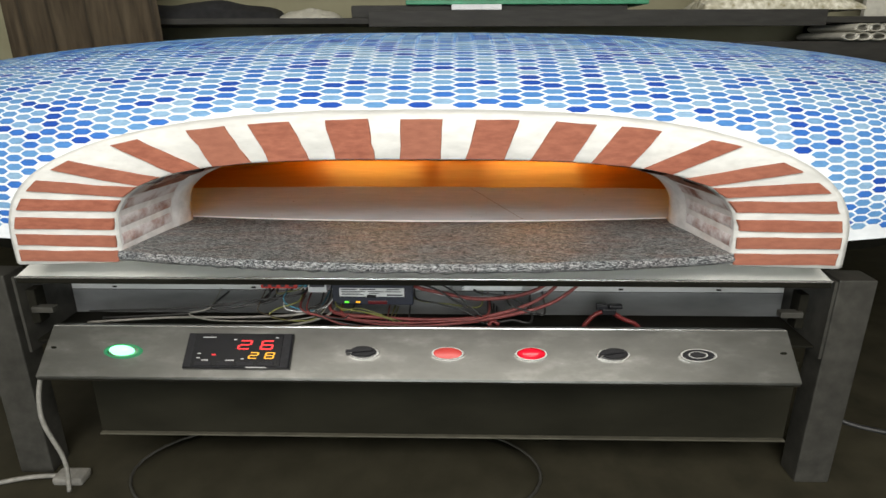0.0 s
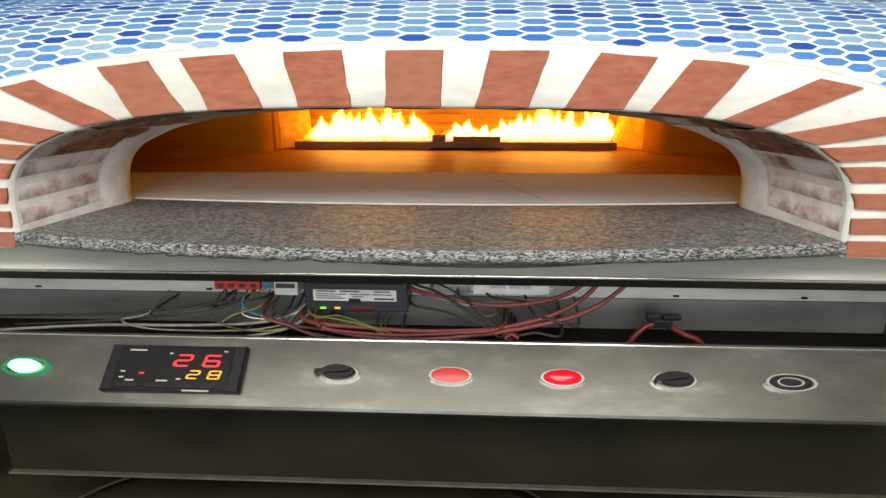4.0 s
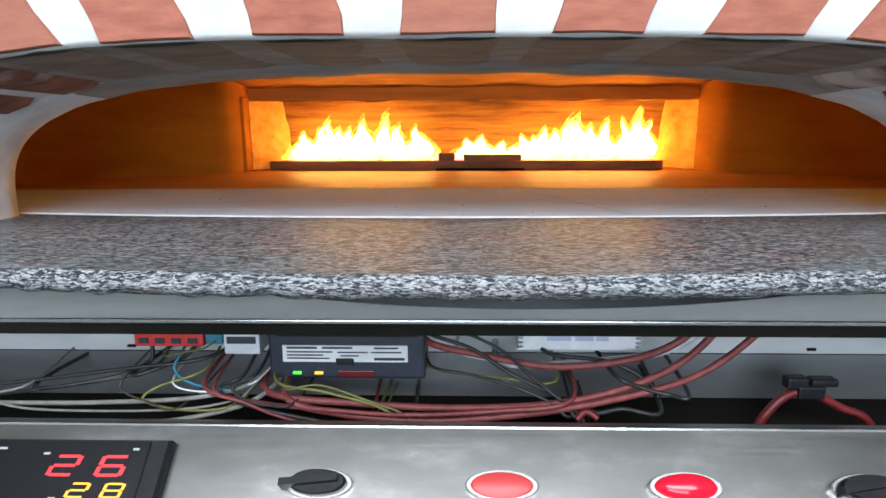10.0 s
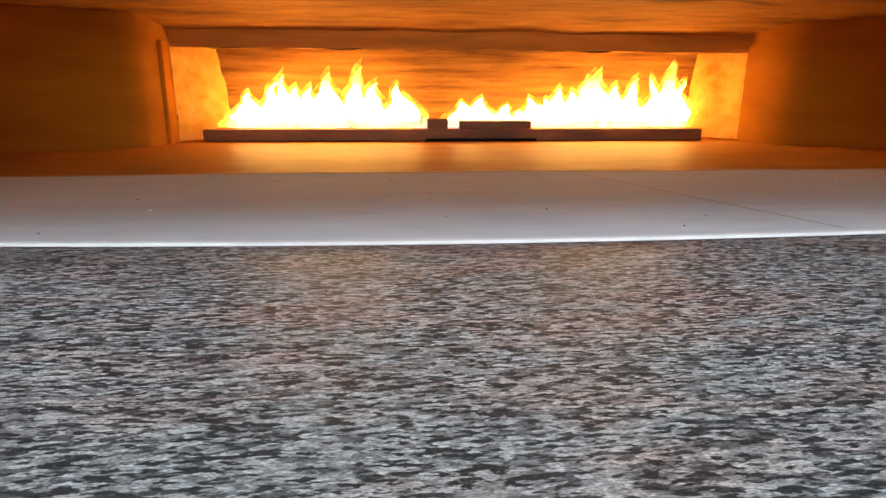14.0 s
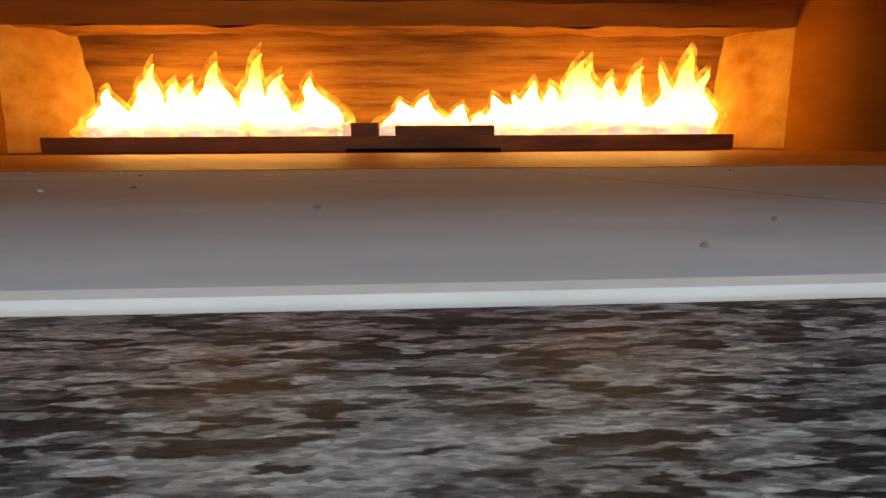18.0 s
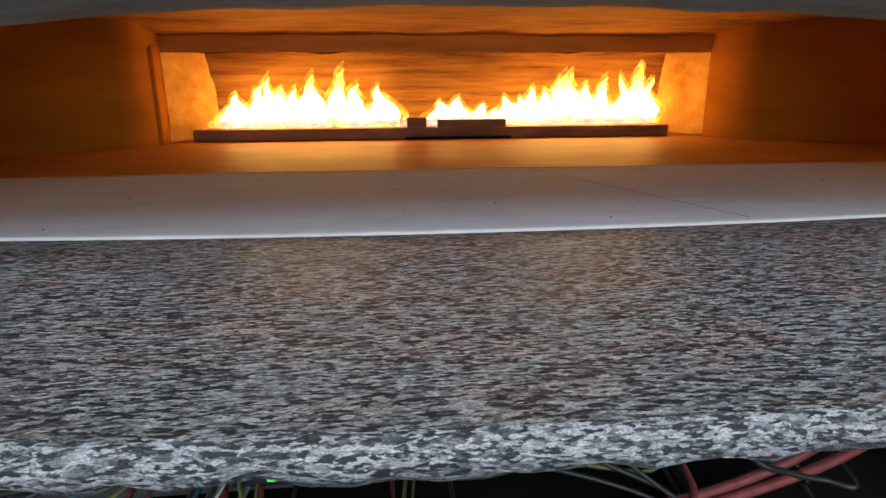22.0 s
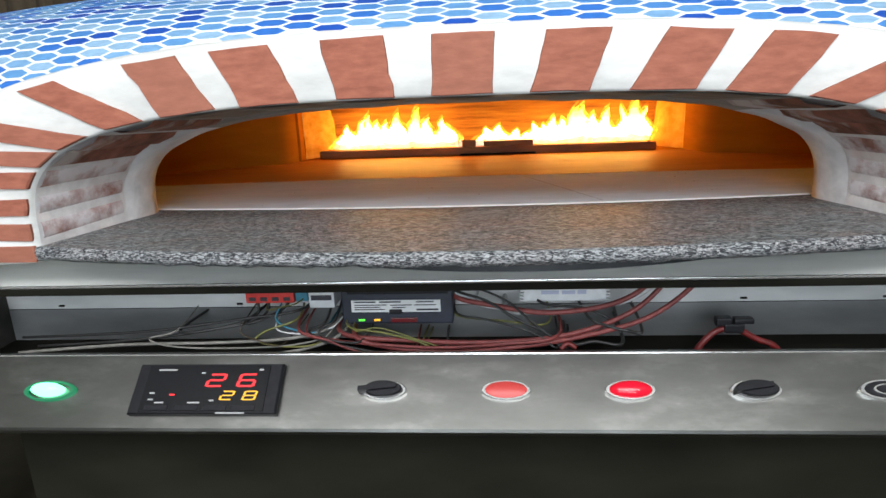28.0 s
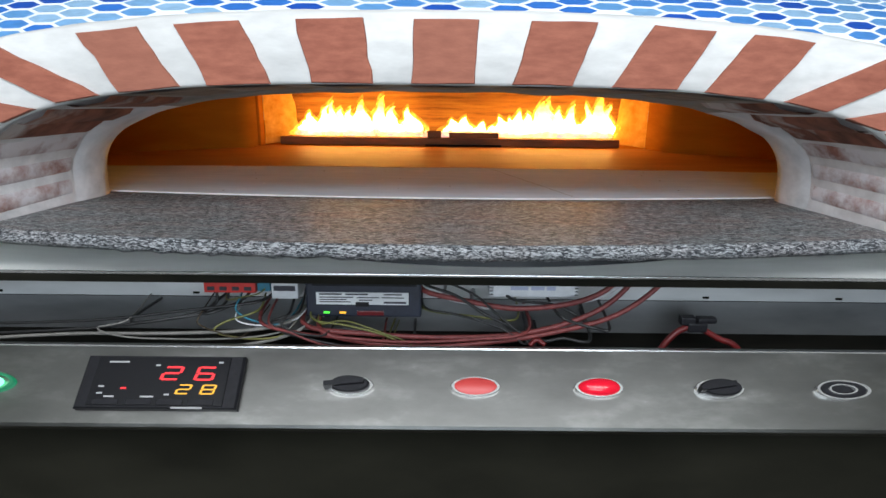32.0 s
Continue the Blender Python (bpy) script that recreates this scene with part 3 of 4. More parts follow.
    # inside face of the front wall round the mouth
    fs = [i / 80 for i in range(81)]
    rows = []
    for f in fs:
        a = THROAT(f)
        ang = PI * f
        c, s = math.cos(ang), math.sin(ang)
        b = ((CX1 - 0.14) * math.copysign(abs(c) ** 0.3, c), 0.735 + 0.262 * abs(s) ** 0.3)
        rows.append([(a[0] + XC, 0.283, a[1]), (b[0], 0.288, b[1])])
    part("front_inner_wall", loft(rows, False), fire_clay, oven)
    # niche
    part("niche_back", sheet(lambda u, v: (FX0 - 0.01 + (FX1 - FX0 + 0.02) * u, FY + 0.15 + 0.008 * noise.noise(Vector((u * 12, v * 5, 7))), 0.75 + 0.25 * v), 40, 10), fire_stone, oven, "burnt stone back of the burner niche", True)
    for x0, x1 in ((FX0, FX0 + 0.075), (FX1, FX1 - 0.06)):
        part("niche_cheek", sheet(lambda u, v, x0=x0, x1=x1: (x0 + (x1 - x0) * (u * 0.8 + 0.5 * (1 - v) * u) + 0.004 * noise.noise(Vector((u * 6, v * 8, x0))), FY + 0.15 * u, 0.75 + 0.235 * v), 8, 12), lit_cheek_clay, oven, "fire-clay cheek of the burner niche, flame glow put into its colour", True)
    part("niche_top", sheet(lambda u, v: (FX0 + (FX1 - FX0) * u, FY + 0.16 * v, FZ1 + 0.01 * v + 0.01 * noise.noise(Vector((u * 16, v * 4, 3)))), 40, 8), fire_stone, oven, "burnt stone niche roof", True)
    part("niche_floor", box(FX0, FX1, FY - 0.004, FY + 0.17, 0.73, FZ0), fire_clay, oven)
    part("niche_jamb", box(FX0 - 0.062, FX0 - 0.002, FY - 0.045, FY + 0.012, 0.735, 0.972, 0.006), fire_clay, oven, "clay jamb beside the burner niche")
    # turning baking stone with a pale rim
    bm = bmesh.new()
    cy = 0.262 + 0.78
    fr, bk = [], []
    m = 60
    for i in range(m + 1):
        x = -1.6 + 3.3 * i / m
        fr.append((x, disc_front(x) + 0.010, DISC_Z))
        bk.append((x, max(FY + 0.004, disc_front(x) + 0.05), DISC_Z - 0.008))
    low = [(x, y, DISC_Z - 0.03) for x, y, z in fr]
    stone = loft([low, fr, bk], False)
    part("baking_stone", stone, disc_stone, oven, "pale grey turning stone hearth")
    rim = loft([[(x, y - 0.001, DISC_Z - 0.012) for x, y, z in fr], [(x, y - 0.006, DISC_Z - 0.010) for x, y, z in fr], [(x, y - 0.006, DISC_Z - 0.0002) for x, y, z in fr], [(x, y - 0.002, DISC_Z + 0.0006) for x, y, z in fr]], False)
    part("stone_rim", rim, rim_white, oven, "white rim of the turning stone")
    def back_line(x):
        return 0.70 - 0.03 * (x - 0.05) ** 2 + 0.012 * noise.noise(Vector((x * 5, 0.3, 0)))
    # Strip laid over the stone to carry the fire's glow as colour.
    rows = [[(-1.55 + 3.2 * i / 60, back_line(-1.55 + 3.2 * i / 60) + d, z) for i in range(61)] for d, z in ((0.0, DISC_Z - 0.012), (0.004, DISC_Z - 0.0028), (0.03, DISC_Z - 0.0022))]
    rows.append([(-1.55 + 3.2 * i / 60, FY + 0.003, DISC_Z - 0.0052) for i in range(61)])
    part("hearth_glow_strip", loft(rows, False), hearth_glow, oven, "back strip of the hearth, the fire's orange glow put into its colour")
    part("hearth_seam", loft([[(-1.5 + 3.1 * i / 40, back_line(-1.5 + 3.1 * i / 40) + d, DISC_Z - 0.0018) for i in range(41)] for d in (0.0, 0.004)], False), rim_white, oven, "thin pale seam in the hearth")
    rnd = random.Random(5)
    for i in range(26):
        x, y = rnd.uniform(-0.45, 0.6), rnd.uniform(0.3, 0.7)
        r = rnd.uniform(0.0004, 0.0010)
        rows = [[(x + 2.4 * r * g * math.cos(2 * PI * k / 7), y + r * g * math.sin(2 * PI * k / 7), DISC_Z - 0.008 * (y - 0.272) / 0.93 + h) for k in range(7)] for g, h in ((1.0, 0.0002), (0.7, 0.0012), (0.2, 0.0015))]
        c = part("crumb", loft(rows, True, True), label_white if i % 3 == 0 else brown_brick)
        tagged(c, "tiny crumb lying on the turning baking stone", "crumb", "crumbs on the stone")
    # joint between two halves of the stone
    part("stone_joint", sheet(lambda u, v: (0.30 - 0.14 * u + 0.0022 * (v - 0.5) + 0.002 * noise.noise(Vector((u * 20, 0, 0))), 0.285 + 0.40 * u, DISC_Z + 0.0008 - 0.0034 * u), 30, 1), lip_grey, oven, "dark joint in the stone")
    # burner
    burner = part("burner_tray", box(niche_x(0.038), niche_x(0.933), FY + 0.006, FY + 0.022, FZ0 + 0.001, FZ0 + 0.029, 0.002), scorched, oven, "dark scorched burner tray edge")
    part("burner_plate", box(niche_x(0.05), niche_x(0.40), FY + 0.024, FY + 0.10, FZ0 + 0.001, FZ0 + 0.027, 0.002), fire_clay, burner)
    part("burner_plate", box(niche_x(0.41), niche_x(0.92), FY + 0.024, FY + 0.10, FZ0 + 0.001, FZ0 + 0.027, 0.002), fire_clay, burner)
    part("pilot_block", box(niche_x(0.425), niche_x(0.462), FY + 0.026, FY + 0.05, FZ0 + 0.027, FZ0 + 0.052, 0.003), scorched, burner, "dark pilot burner block")
    part("pilot_block", box(niche_x(0.483), niche_x(0.615), FY + 0.028, FY + 0.05, FZ0 + 0.027, FZ0 + 0.047, 0.003), scorched, burner, "reddish scorched pilot housing")
    part("foot_plate", box(niche_x(0.42), niche_x(0.62), FY - 0.004, FY + 0.005, FZ0 - 0.001, FZ0 + 0.007), dark_steel, burner)


chamber()

# ---- flames ----
flame = mat("gas_flame", (0, 0, 0), 1.0)
_nt = flame.node_tree
_g = _nt.nodes.new("ShaderNodeNewGeometry")
_s = _nt.nodes.new("ShaderNodeSeparateXYZ")
_nt.links.new(_g.outputs["Position"], _s.inputs[0])
_mr = _nt.nodes.new("ShaderNodeMapRange")
_mr.inputs["From Min"].default_value, _mr.inputs["From Max"].default_value = 0.785, 0.945
_nt.links.new(_s.outputs["Z"], _mr.inputs["Value"])
_w = noise_tex(flame, coords(flame, (0.3, 1, 1)), 60, 3)
_a = _nt.nodes.new("ShaderNodeMath")
_a.operation = "MULTIPLY_ADD"
_nt.links.new(_w, _a.inputs[0])
_a.inputs[1].default_value = 0.36
_nt.links.new(_mr.outputs[0], _a.inputs[2])
_h = _nt.nodes.new("ShaderNodeMath")
_h.operation = "SUBTRACT"
_nt.links.new(_a.outputs[0], _h.inputs[0])
_h.inputs[1].default_value = 0.18
put(flame, "Emission Color", ramp(flame, _h.outputs[0], [(0.0, (0.06, 0.034, 0.04)), (0.05, (0.14, 0.07, 0.045)), (0.12, (0.95, 0.51, 0.12)), (0.45, (0.9, 0.43, 0.06)), (0.7, (0.4, 0.16, 0.008)), (1.0, (0.1, 0.03, 0.0008))]))
put(flame, "Alpha", ramp(flame, _h.outputs[0], [(0.0, (0.22, 0.22, 0.22)), (0.07, (0.3, 0.3, 0.3)), (0.16, (0.9, 0.9, 0.9)), (0.75, (0.85, 0.85, 0.85)), (1.0, (0.25, 0.25, 0.25))]))
flame.node_tree.nodes["Principled BSDF"].inputs["Emission Strength"].default_value = 24.0


veil = mat("flame_veil", (0, 0, 0), 1.0)
_w = noise_tex(veil, coords(veil, (0.33, 1, 0.5)), 70, 4, 0.65)
put(veil, "Emission Color", ramp(veil, _w, [(0.35, (0.5, 0.16, 0.006)), (0.65, (0.9, 0.42, 0.04))]))
put(veil, "Alpha", ramp(veil, _w, [(0.38, (0.0, 0.0, 0.0)), (0.7, (0.3, 0.3, 0.3))]))
veil.node_tree.nodes["Principled BSDF"].inputs["Emission Strength"].default_value = 7.0


def flames():
    rnd = random.Random(11)
    fire = group_at("burner_flames")
    tagged(fire, "row of yellow-white gas flames above the burner tray", "flames")
    base = FZ0 + 0.029

    def tongue(x, y, h, w, lean, grow=1.0):
        rows = []
        for j in range(13):
            t = j / 12
            r = w * grow * (0.8 + 0.42 * math.sin(PI * min(t * 1.5, 1.0))) * (1 - t) ** 0.8 + 0.0006
            r *= 1 + 0.28 * noise.noise(Vector((x * 31, t * 4.5, 2.0)))
            cx = x + lean * t * t + 0.02 * noise.noise(Vector((x * 17, t * 3.2, 5.0))) * t
            top = base + h * (1 + 0.1 * (grow - 1)) * t
            rows.append([(cx + r * 2.0 * math.cos(2 * PI * k / 10), y + r * 0.5 * math.sin(2 * PI * k / 10), top) for k in range(10)])
        return loft(rows, True, True)

    # two little pilot flames beside the block
    for f, h, w in ((0.418, 0.026, 0.006), (0.472, 0.034, 0.008)):
        part("flame", tongue(niche_x(f), FY + 0.036, h, w, 0.008), flame, fire, "", True)
    # left bank, right bank, the small one over the pilot
    for x0, x1, count, tall in ((0.085, 0.40, 13, 1.0), (0.60, 0.915, 15, 1.05), (0.485, 0.565, 4, 0.62)):
        a, b = niche_x(x0), niche_x(x1)
        bm = sheet(lambda u, v, a=a, b=b, tall=tall: (a + (b - a) * u, FY + 0.062 - 0.012 * math.sin(PI * v), base + v * (0.046 * tall + 0.012 * noise.noise(Vector((u * 9, a * 7, 1)))) * min(1.0, 10 * min(u, 1 - u) + 0.2)), 40, 6)
        part("flame_bed", bm, flame, fire, "", True)
        for i in range(count):
            f = (i + 0.25 + 0.5 * rnd.random()) / count
            x = a + (b - a) * f
            edge = min(1.0, 5 * min(f, 1 - f) + 0.45)
            h = (0.055 + 0.075 * rnd.random() ** 1.3) * edge * tall
            if rnd.random() < 0.2 and tall > 0.9:
                h += 0.03
            w, lean, y = 0.014 + 0.012 * rnd.random(), rnd.uniform(-0.02, 0.025), FY + 0.062 + rnd.uniform(-0.022, 0.02)
            tongue_mesh = part("flame", tongue(x, y, h, w, lean), flame, fire, "", True)
            part("veil", tongue(x, y, h * 1.08, w, lean, 1.5), veil, tongue_mesh, "", True)


flames()
dome()


# ---- granite shelf ----
def granite_shelf():
    th = group_at("granite_shelf")
    tagged(th, "speckled grey granite landing shelf with a rough broken front edge", "stone shelf")
    m = 80
    xs = [-0.765 + 1.585 * i / m for i in range(m + 1)]
    top_f = [(x, slab_front(x) + 0.004 * noise.noise(Vector((x * 30, 0, 2))), SLAB_Z + 0.001 * noise.noise(Vector((x * 40, 1, 0)))) for x in xs]
    back = [(x, disc_front(x) - 0.001, SLAB_Z + 0.0014) for x in xs]
    part("slab_top", loft([[(x, y + 0.006, z) for x, y, z in top_f], back, [(x, y, z - 0.03) for x, y, z in back]], False), granite, th)
    rows = []
    for j, (dy, z) in enumerate(((0.006, 0.0), (0.001, -0.001), (-0.004, -0.010), (-0.003, -0.018), (0.004, -0.0245), (0.06, -0.025))):
        rows.append([(x, y + dy + 0.006 * noise.noise(Vector((x * 45, j * 1.3, 0))) * (1 if 0 < j < 5 else 0), SLAB_Z + z + 0.003 * noise.noise(Vector((x * 50, j, 5))) * (1 if 0 < j < 5 else 0)) for x, y, _ in top_f])
    part("broken_edge", loft(rows, False), rough_granite, th, "rough broken granite edge", True)
    part("slab_underside", loft([[(x, y + 0.05, SLAB_Z - 0.028) for x, y, z in top_f], [(x, 0.2, SLAB_Z - 0.030) for x, y, z in top_f]], False), granite, th)


granite_shelf()


# ---- stand ----
def stand():
    th = group_at("oven_stand")
    tagged(th, "grey steel tube stand carrying the oven", "stand")
    for x in (-1.165, 1.165):
        for y in (0.13, 1.7):
            part("leg", box(x - 0.05, x + 0.05, y - 0.04, y + 0.04, 0.0, 0.645, 0.004), frame_steel, th)
    part("top_frame", box(-1.215, 1.215, 0.36, 1.8, 0.645, 0.668, 0.003), dark_steel, th)
    # base drum under the dome
    rows = []
    for z, g in ((0.668, 0.97), (0.75, 0.985), (0.766, 0.96)):
        a0 = -PI / 2 + math.asin(1.06 / (DA * 0.98))
        arc = [a0 + (3 * PI - 2 * (a0 + PI / 2) - PI) * i / 120 for i in range(121)]
        rows.append([(DA * g * math.cos(a), DYC + 0.02 + (DB * g - 0.05) * math.sin(a), z) for a in arc])
    part("base_ring", loft(rows, False), dark_steel, th, "black steel base ring")
    # curved riser below the granite
    xs = [-0.95 + 1.96 * i / 60 for i in range(61)]
    part("riser", loft([[(x, slab_front(x) + 0.165 + 0.17 * (x - 0.2) ** 2, z) for x in xs] for z in (0.658, 0.722)], False), riser_shadow, th, "curved riser under the stone, the slab's shadow put into its colour", True)
    # Tray tilted up at the back so it catches light under the slab.
    part("tray_plate", loft([[(-1.05, 0.056, 0.6545), (1.07, 0.056, 0.6545)], [(-1.05, 0.056, 0.6580), (1.07, 0.056, 0.6580)], [(-1.05, 0.24, 0.700), (1.07, 0.24, 0.700)], [(-1.05, 0.42, 0.702), (1.07, 0.42, 0.702)], [(-1.05, 0.42, 0.6545), (1.07, 0.42, 0.6545)]], False), tray_steel, th, "pale stainless tray sheet, tilted up to catch more light")
    rail = part("front_rail", box(-1.05, 1.07, 0.050, 0.074, 0.6395, 0.6545, 0.003), dark_steel, th, "dark folded rail")
    part("rail_edge", box(-1.052, 1.072, 0.0495, 0.055, 0.6550, 0.6595, 0.001), chrome, rail, "bright folded steel edge")
    part("under_rail", box(-1.05, 1.07, 0.0745, 0.44, 0.6460, 0.6510), dark_steel, th)


stand()


# ---- control cabinet ----
TOPY, TOPZ, BOTY, BOTZ = 0.070, 0.510, -0.040, 0.413
SLOPE = Vector((0, BOTY - TOPY, BOTZ - TOPZ)).normalized()
OUT = Vector((0, SLOPE.z, -SLOPE.y)).normalized()
if OUT.y > 0:
    OUT = -OUT


def across(x):
    """Where a control sits along the plate."""
    return float(np.interp(x, (-1.035, -0.825, -0.662, -0.345, -0.127, 0.105, 0.328, 0.552, 0.775, 0.985), (-0.989, -0.778, -0.605, -0.325, -0.136, 0.087, 0.307, 0.520, 0.736, 0.990)))


def on_panel(x, d, lift=0.0):
    """A place on the sloping plate: x, metres down from its upper edge, and metres off it."""
    p = Vector((across(x), TOPY, TOPZ)) + SLOPE * d + OUT * lift
    return p


def plate(x0, x1, d0, d1, l0, l1, r=0.0):
    """A low block on the panel."""
    def ring(g, l):
        return [on_panel(x0 + g, d0 + g * 0.4, l), on_panel(x1 - g, d0 + g * 0.4, l), on_panel(x1 - g, d1 - g * 0.4, l), on_panel(x0 + g, d1 - g * 0.4, l)]
    return loft([ring(0, l0), ring(0, l1 - r), ring(r, l1)], True, True)


def puck(x, d, rx, ry, rows, n=28):
    """A turned knob or lens: rows of (radius share, height)."""
    return loft([[on_panel(x + rx * g * math.cos(2 * PI * k / n), d + ry * g * math.sin(2 * PI * k / n), h) for k in range(n)] for g, h in rows], True, True)


def ring_bezel(x, d, rx, ry, n=28):
    rows = [(1.0, 0.0), (1.0, 0.006), (0.95, 0.009), (0.84, 0.009), (0.8, 0.004)]
    return loft([[on_panel(x + rx * g * math.cos(2 * PI * k / n), d + ry * g * math.sin(2 * PI * k / n), h) for k in range(n)] for g, h in rows], True, False)


def control_cabinet():
    th = group_at("control_cabinet")
    tagged(th, "stainless control cabinet with a sloping switch panel and open wiring bay", "control cabinet")
    ln = (Vector((0, BOTY - TOPY, BOTZ - TOPZ))).length
    X0, X1 = -1.035, 0.985
    E0, E1 = across(X0), across(X1)
    rows = [[(x, TOPY + 0.035, TOPZ - 0.012) for x in (E0, E1)], [(x, TOPY + 0.004, TOPZ - 0.0005) for x in (E0, E1)], [tuple(on_panel(x, 0.003, 0.0)) for x in (X0, X1)], [tuple(on_panel(x, ln - 0.003, 0.0)) for x in (X0, X1)], [(x, BOTY + 0.001, BOTZ - 0.004) for x in (E0, E1)], [(x, BOTY + 0.006, BOTZ - 0.012) for x in (E0, E1)], [(x, 0.10, BOTZ - 0.013) for x in (E0, E1)]]
    bm = loft(rows, False)
    part("switch_panel", bm, steel, th, "brushed stainless sloping panel")
    part("panel_edge", loft([[tuple(on_panel(x, -0.001, -0.001)) for x in (X0, X1)], [tuple(on_panel(x, 0.001, 0.0016)) for x in (X0, X1)], [tuple(on_panel(x, 0.003, 0.0004)) for x in (X0, X1)]], False), chrome, th, "bright folded upper edge")
    for x in (E0, E1):
        part("panel_cheek", loft([[(x - 0.0015, TOPY, TOPZ), (x - 0.0015, BOTY, BOTZ), (x - 0.0015, 0.1, BOTZ - 0.012), (x - 0.0015, 0.11, TOPZ - 0.02)], [(x + 0.0015, TOPY, TOPZ), (x + 0.0015, BOTY, BOTZ), (x + 0.0015, 0.1, BOTZ - 0.012), (x + 0.0015, 0.11, TOPZ - 0.02)]], True, True), steel, th)
    for x in (X0 + 0.02, X1 - 0.02):
        part("screw", puck(x, 0.065, 0.008, 0.0035, [(1, 0), (0.8, 0.003)], 12), dark_steel, th)
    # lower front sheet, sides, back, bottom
    part("front_sheet", box(-0.94, 1.06, 0.098, 0.102, 0.145, 0.400), front_steel, th, "dull olive-grey lower front sheet, shade put into its colour")
    part("front_sheet_lip", box(-0.94, 1.06, 0.084, 0.0975, 0.145, 0.1495, 0.001), tube_edge, th, "worn folded lip")
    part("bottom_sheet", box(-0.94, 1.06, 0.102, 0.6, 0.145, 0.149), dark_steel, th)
    for x in (-1.08, 1.1):
        part("side_sheet", box(x - 0.004, x + 0.004, 0.078, 0.34, 0.42, 0.6455), frame_steel, th)
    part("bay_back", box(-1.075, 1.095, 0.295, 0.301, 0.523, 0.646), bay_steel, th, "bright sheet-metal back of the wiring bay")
    part("bay_lower_sheet", box(-1.075, 1.095, 0.294, 0.301, 0.405, 0.522), shaded_bay_steel, th, "lower sheet of the bay, shade put into its darker grey")
    part("bay_crease", box(-1.075, 1.095, 0.2925, 0.295, 0.5222, 0.5230), dark_steel, th, "seam line in the sheet")
    # Floor of the bay near black: the shade in there is put into its colour.
    part("bay_floor", box(-1.075, 1.095, 0.106, 0.2935, 0.439, 0.445), dark_steel, th, "bay floor, shade put into its near-black colour")
    for x in (-0.94, -0.51, -0.09, 0.255, 0.607, 0.9):
        part("rivet", box(x - 0.007, x + 0.007, 0.2905, 0.294, 0.529, 0.5335, 0.001), dark_steel, th)
    for x, s in ((-1.06, 1), (1.04, -1)):
        hinge = part("latch_bracket", box(x - 0.012, x + 0.012, 0.10, 0.14, 0.50, 0.60, 0.003), dark_steel, th, "dark latch bracket")
        part("latch_pin", box(x - 0.03 + 0.03 * s, x + 0.03 + 0.03 * s, 0.09, 0.115, 0.535, 0.552, 0.003), frame_steel, hinge)
    # temperature controller
    ctl = part("temperature_controller", plate(-0.662, -0.345, 0.026, 0.122, 0.0, 0.016, 0.004), black_plastic, th, "black digital temperature controller")
    part("controller_face", plate(-0.637, -0.372, 0.030, 0.118, 0.0155, 0.0175, 0.001), screen_black, ctl, "glossy black display face")
    seg_on = {"2": "abged", "6": "afgedc", "8": "abcdefg"}

    def digit(ch, x, d, w, h, material):
        bars = {"a": (0.12, 0.0, 0.88, 0.14), "g": (0.12, 0.43, 0.88, 0.57), "d": (0.12, 0.86, 0.88, 1.0), "f": (0.0, 0.06, 0.16, 0.47), "b": (0.84, 0.06, 1.0, 0.47), "e": (0.0, 0.53, 0.16, 0.94), "c": (0.84, 0.53, 1.0, 0.94)}
        bm = bmesh.new()
        for s in seg_on[ch]:
            a, b, c, e = bars[s]
            lean = 0.16
            q = []
            for fx, fy in ((a, b), (c, b), (c, e), (a, e)):
                q.append(bm.verts.new(on_panel(x + w * (fx + lean * (1 - fy)), d + h * fy, 0.0182)))
            bm.faces.new(q)
        bmesh.ops.recalc_face_normals(bm, faces=bm.faces)
        return part("digit", bm, material, ctl, "glowing digit")
    digit("2", -0.507, 0.047, 0.040, 0.026, led_red)
    digit("6", -0.440, 0.047, 0.040, 0.026, led_red)
    digit("2", -0.470, 0.080, 0.029, 0.018, led_yellow)
    digit("8", -0.422, 0.080, 0.029, 0.018, led_yellow)
    for x, d, w, m in ((-0.615, 0.038, 0.04, print_white), (-0.395, 0.038, 0.009, print_white), (-0.622, 0.083, 0.011, print_white), (-0.622, 0.095, 0.011, print_white), (-0.578, 0.086, 0.011, led_red), (-0.606, 0.101, 0.02, print_white), (-0.535, 0.101, 0.026, print_white), (-0.49, 0.097, 0.01, print_white), (-0.47, 0.120, 0.06, print_white), (-0.52, 0.044, 0.009, print_white)):
        part("legend_bar", plate(x, x + w, d, d + 0.003, 0.0172, 0.0182), m, ctl)
    for x in (-0.625, -0.56, -0.50, -0.44):
        part("membrane_key", plate(x, x + 0.05, 0.107, 0.1165, 0.0172, 0.0186, 0.0006), black_plastic, ctl)
    # pilot lamp, two rotary knobs, two push buttons, key socket
    d0 = 0.075
    lamp = part("pilot_lamp", ring_bezel(-0.825, d0, 0.050, 0.020), green_halo, th, "green lit pilot lamp")
    part("lens", puck(-0.825, d0, 0.031, 0.0125, [(1, 0.004), (0.97, 0.016), (0.75, 0.023), (0.4, 0.026)]), green_lit, lamp)
    for x, turn in ((-0.127, -1), (0.552, 1)):
        kn = part("rotary_switch", ring_bezel(x, d0, 0.046, 0.0185), chrome, th, "black rotary switch in a chrome ring")
        part("knob", puck(x, d0, 0.038, 0.0152, [(1, 0.003), (1, 0.016), (0.92, 0.020)]), black_plastic, kn)
        c, s = (0.93, 0.25) if turn < 0 else (0.8, -0.35)
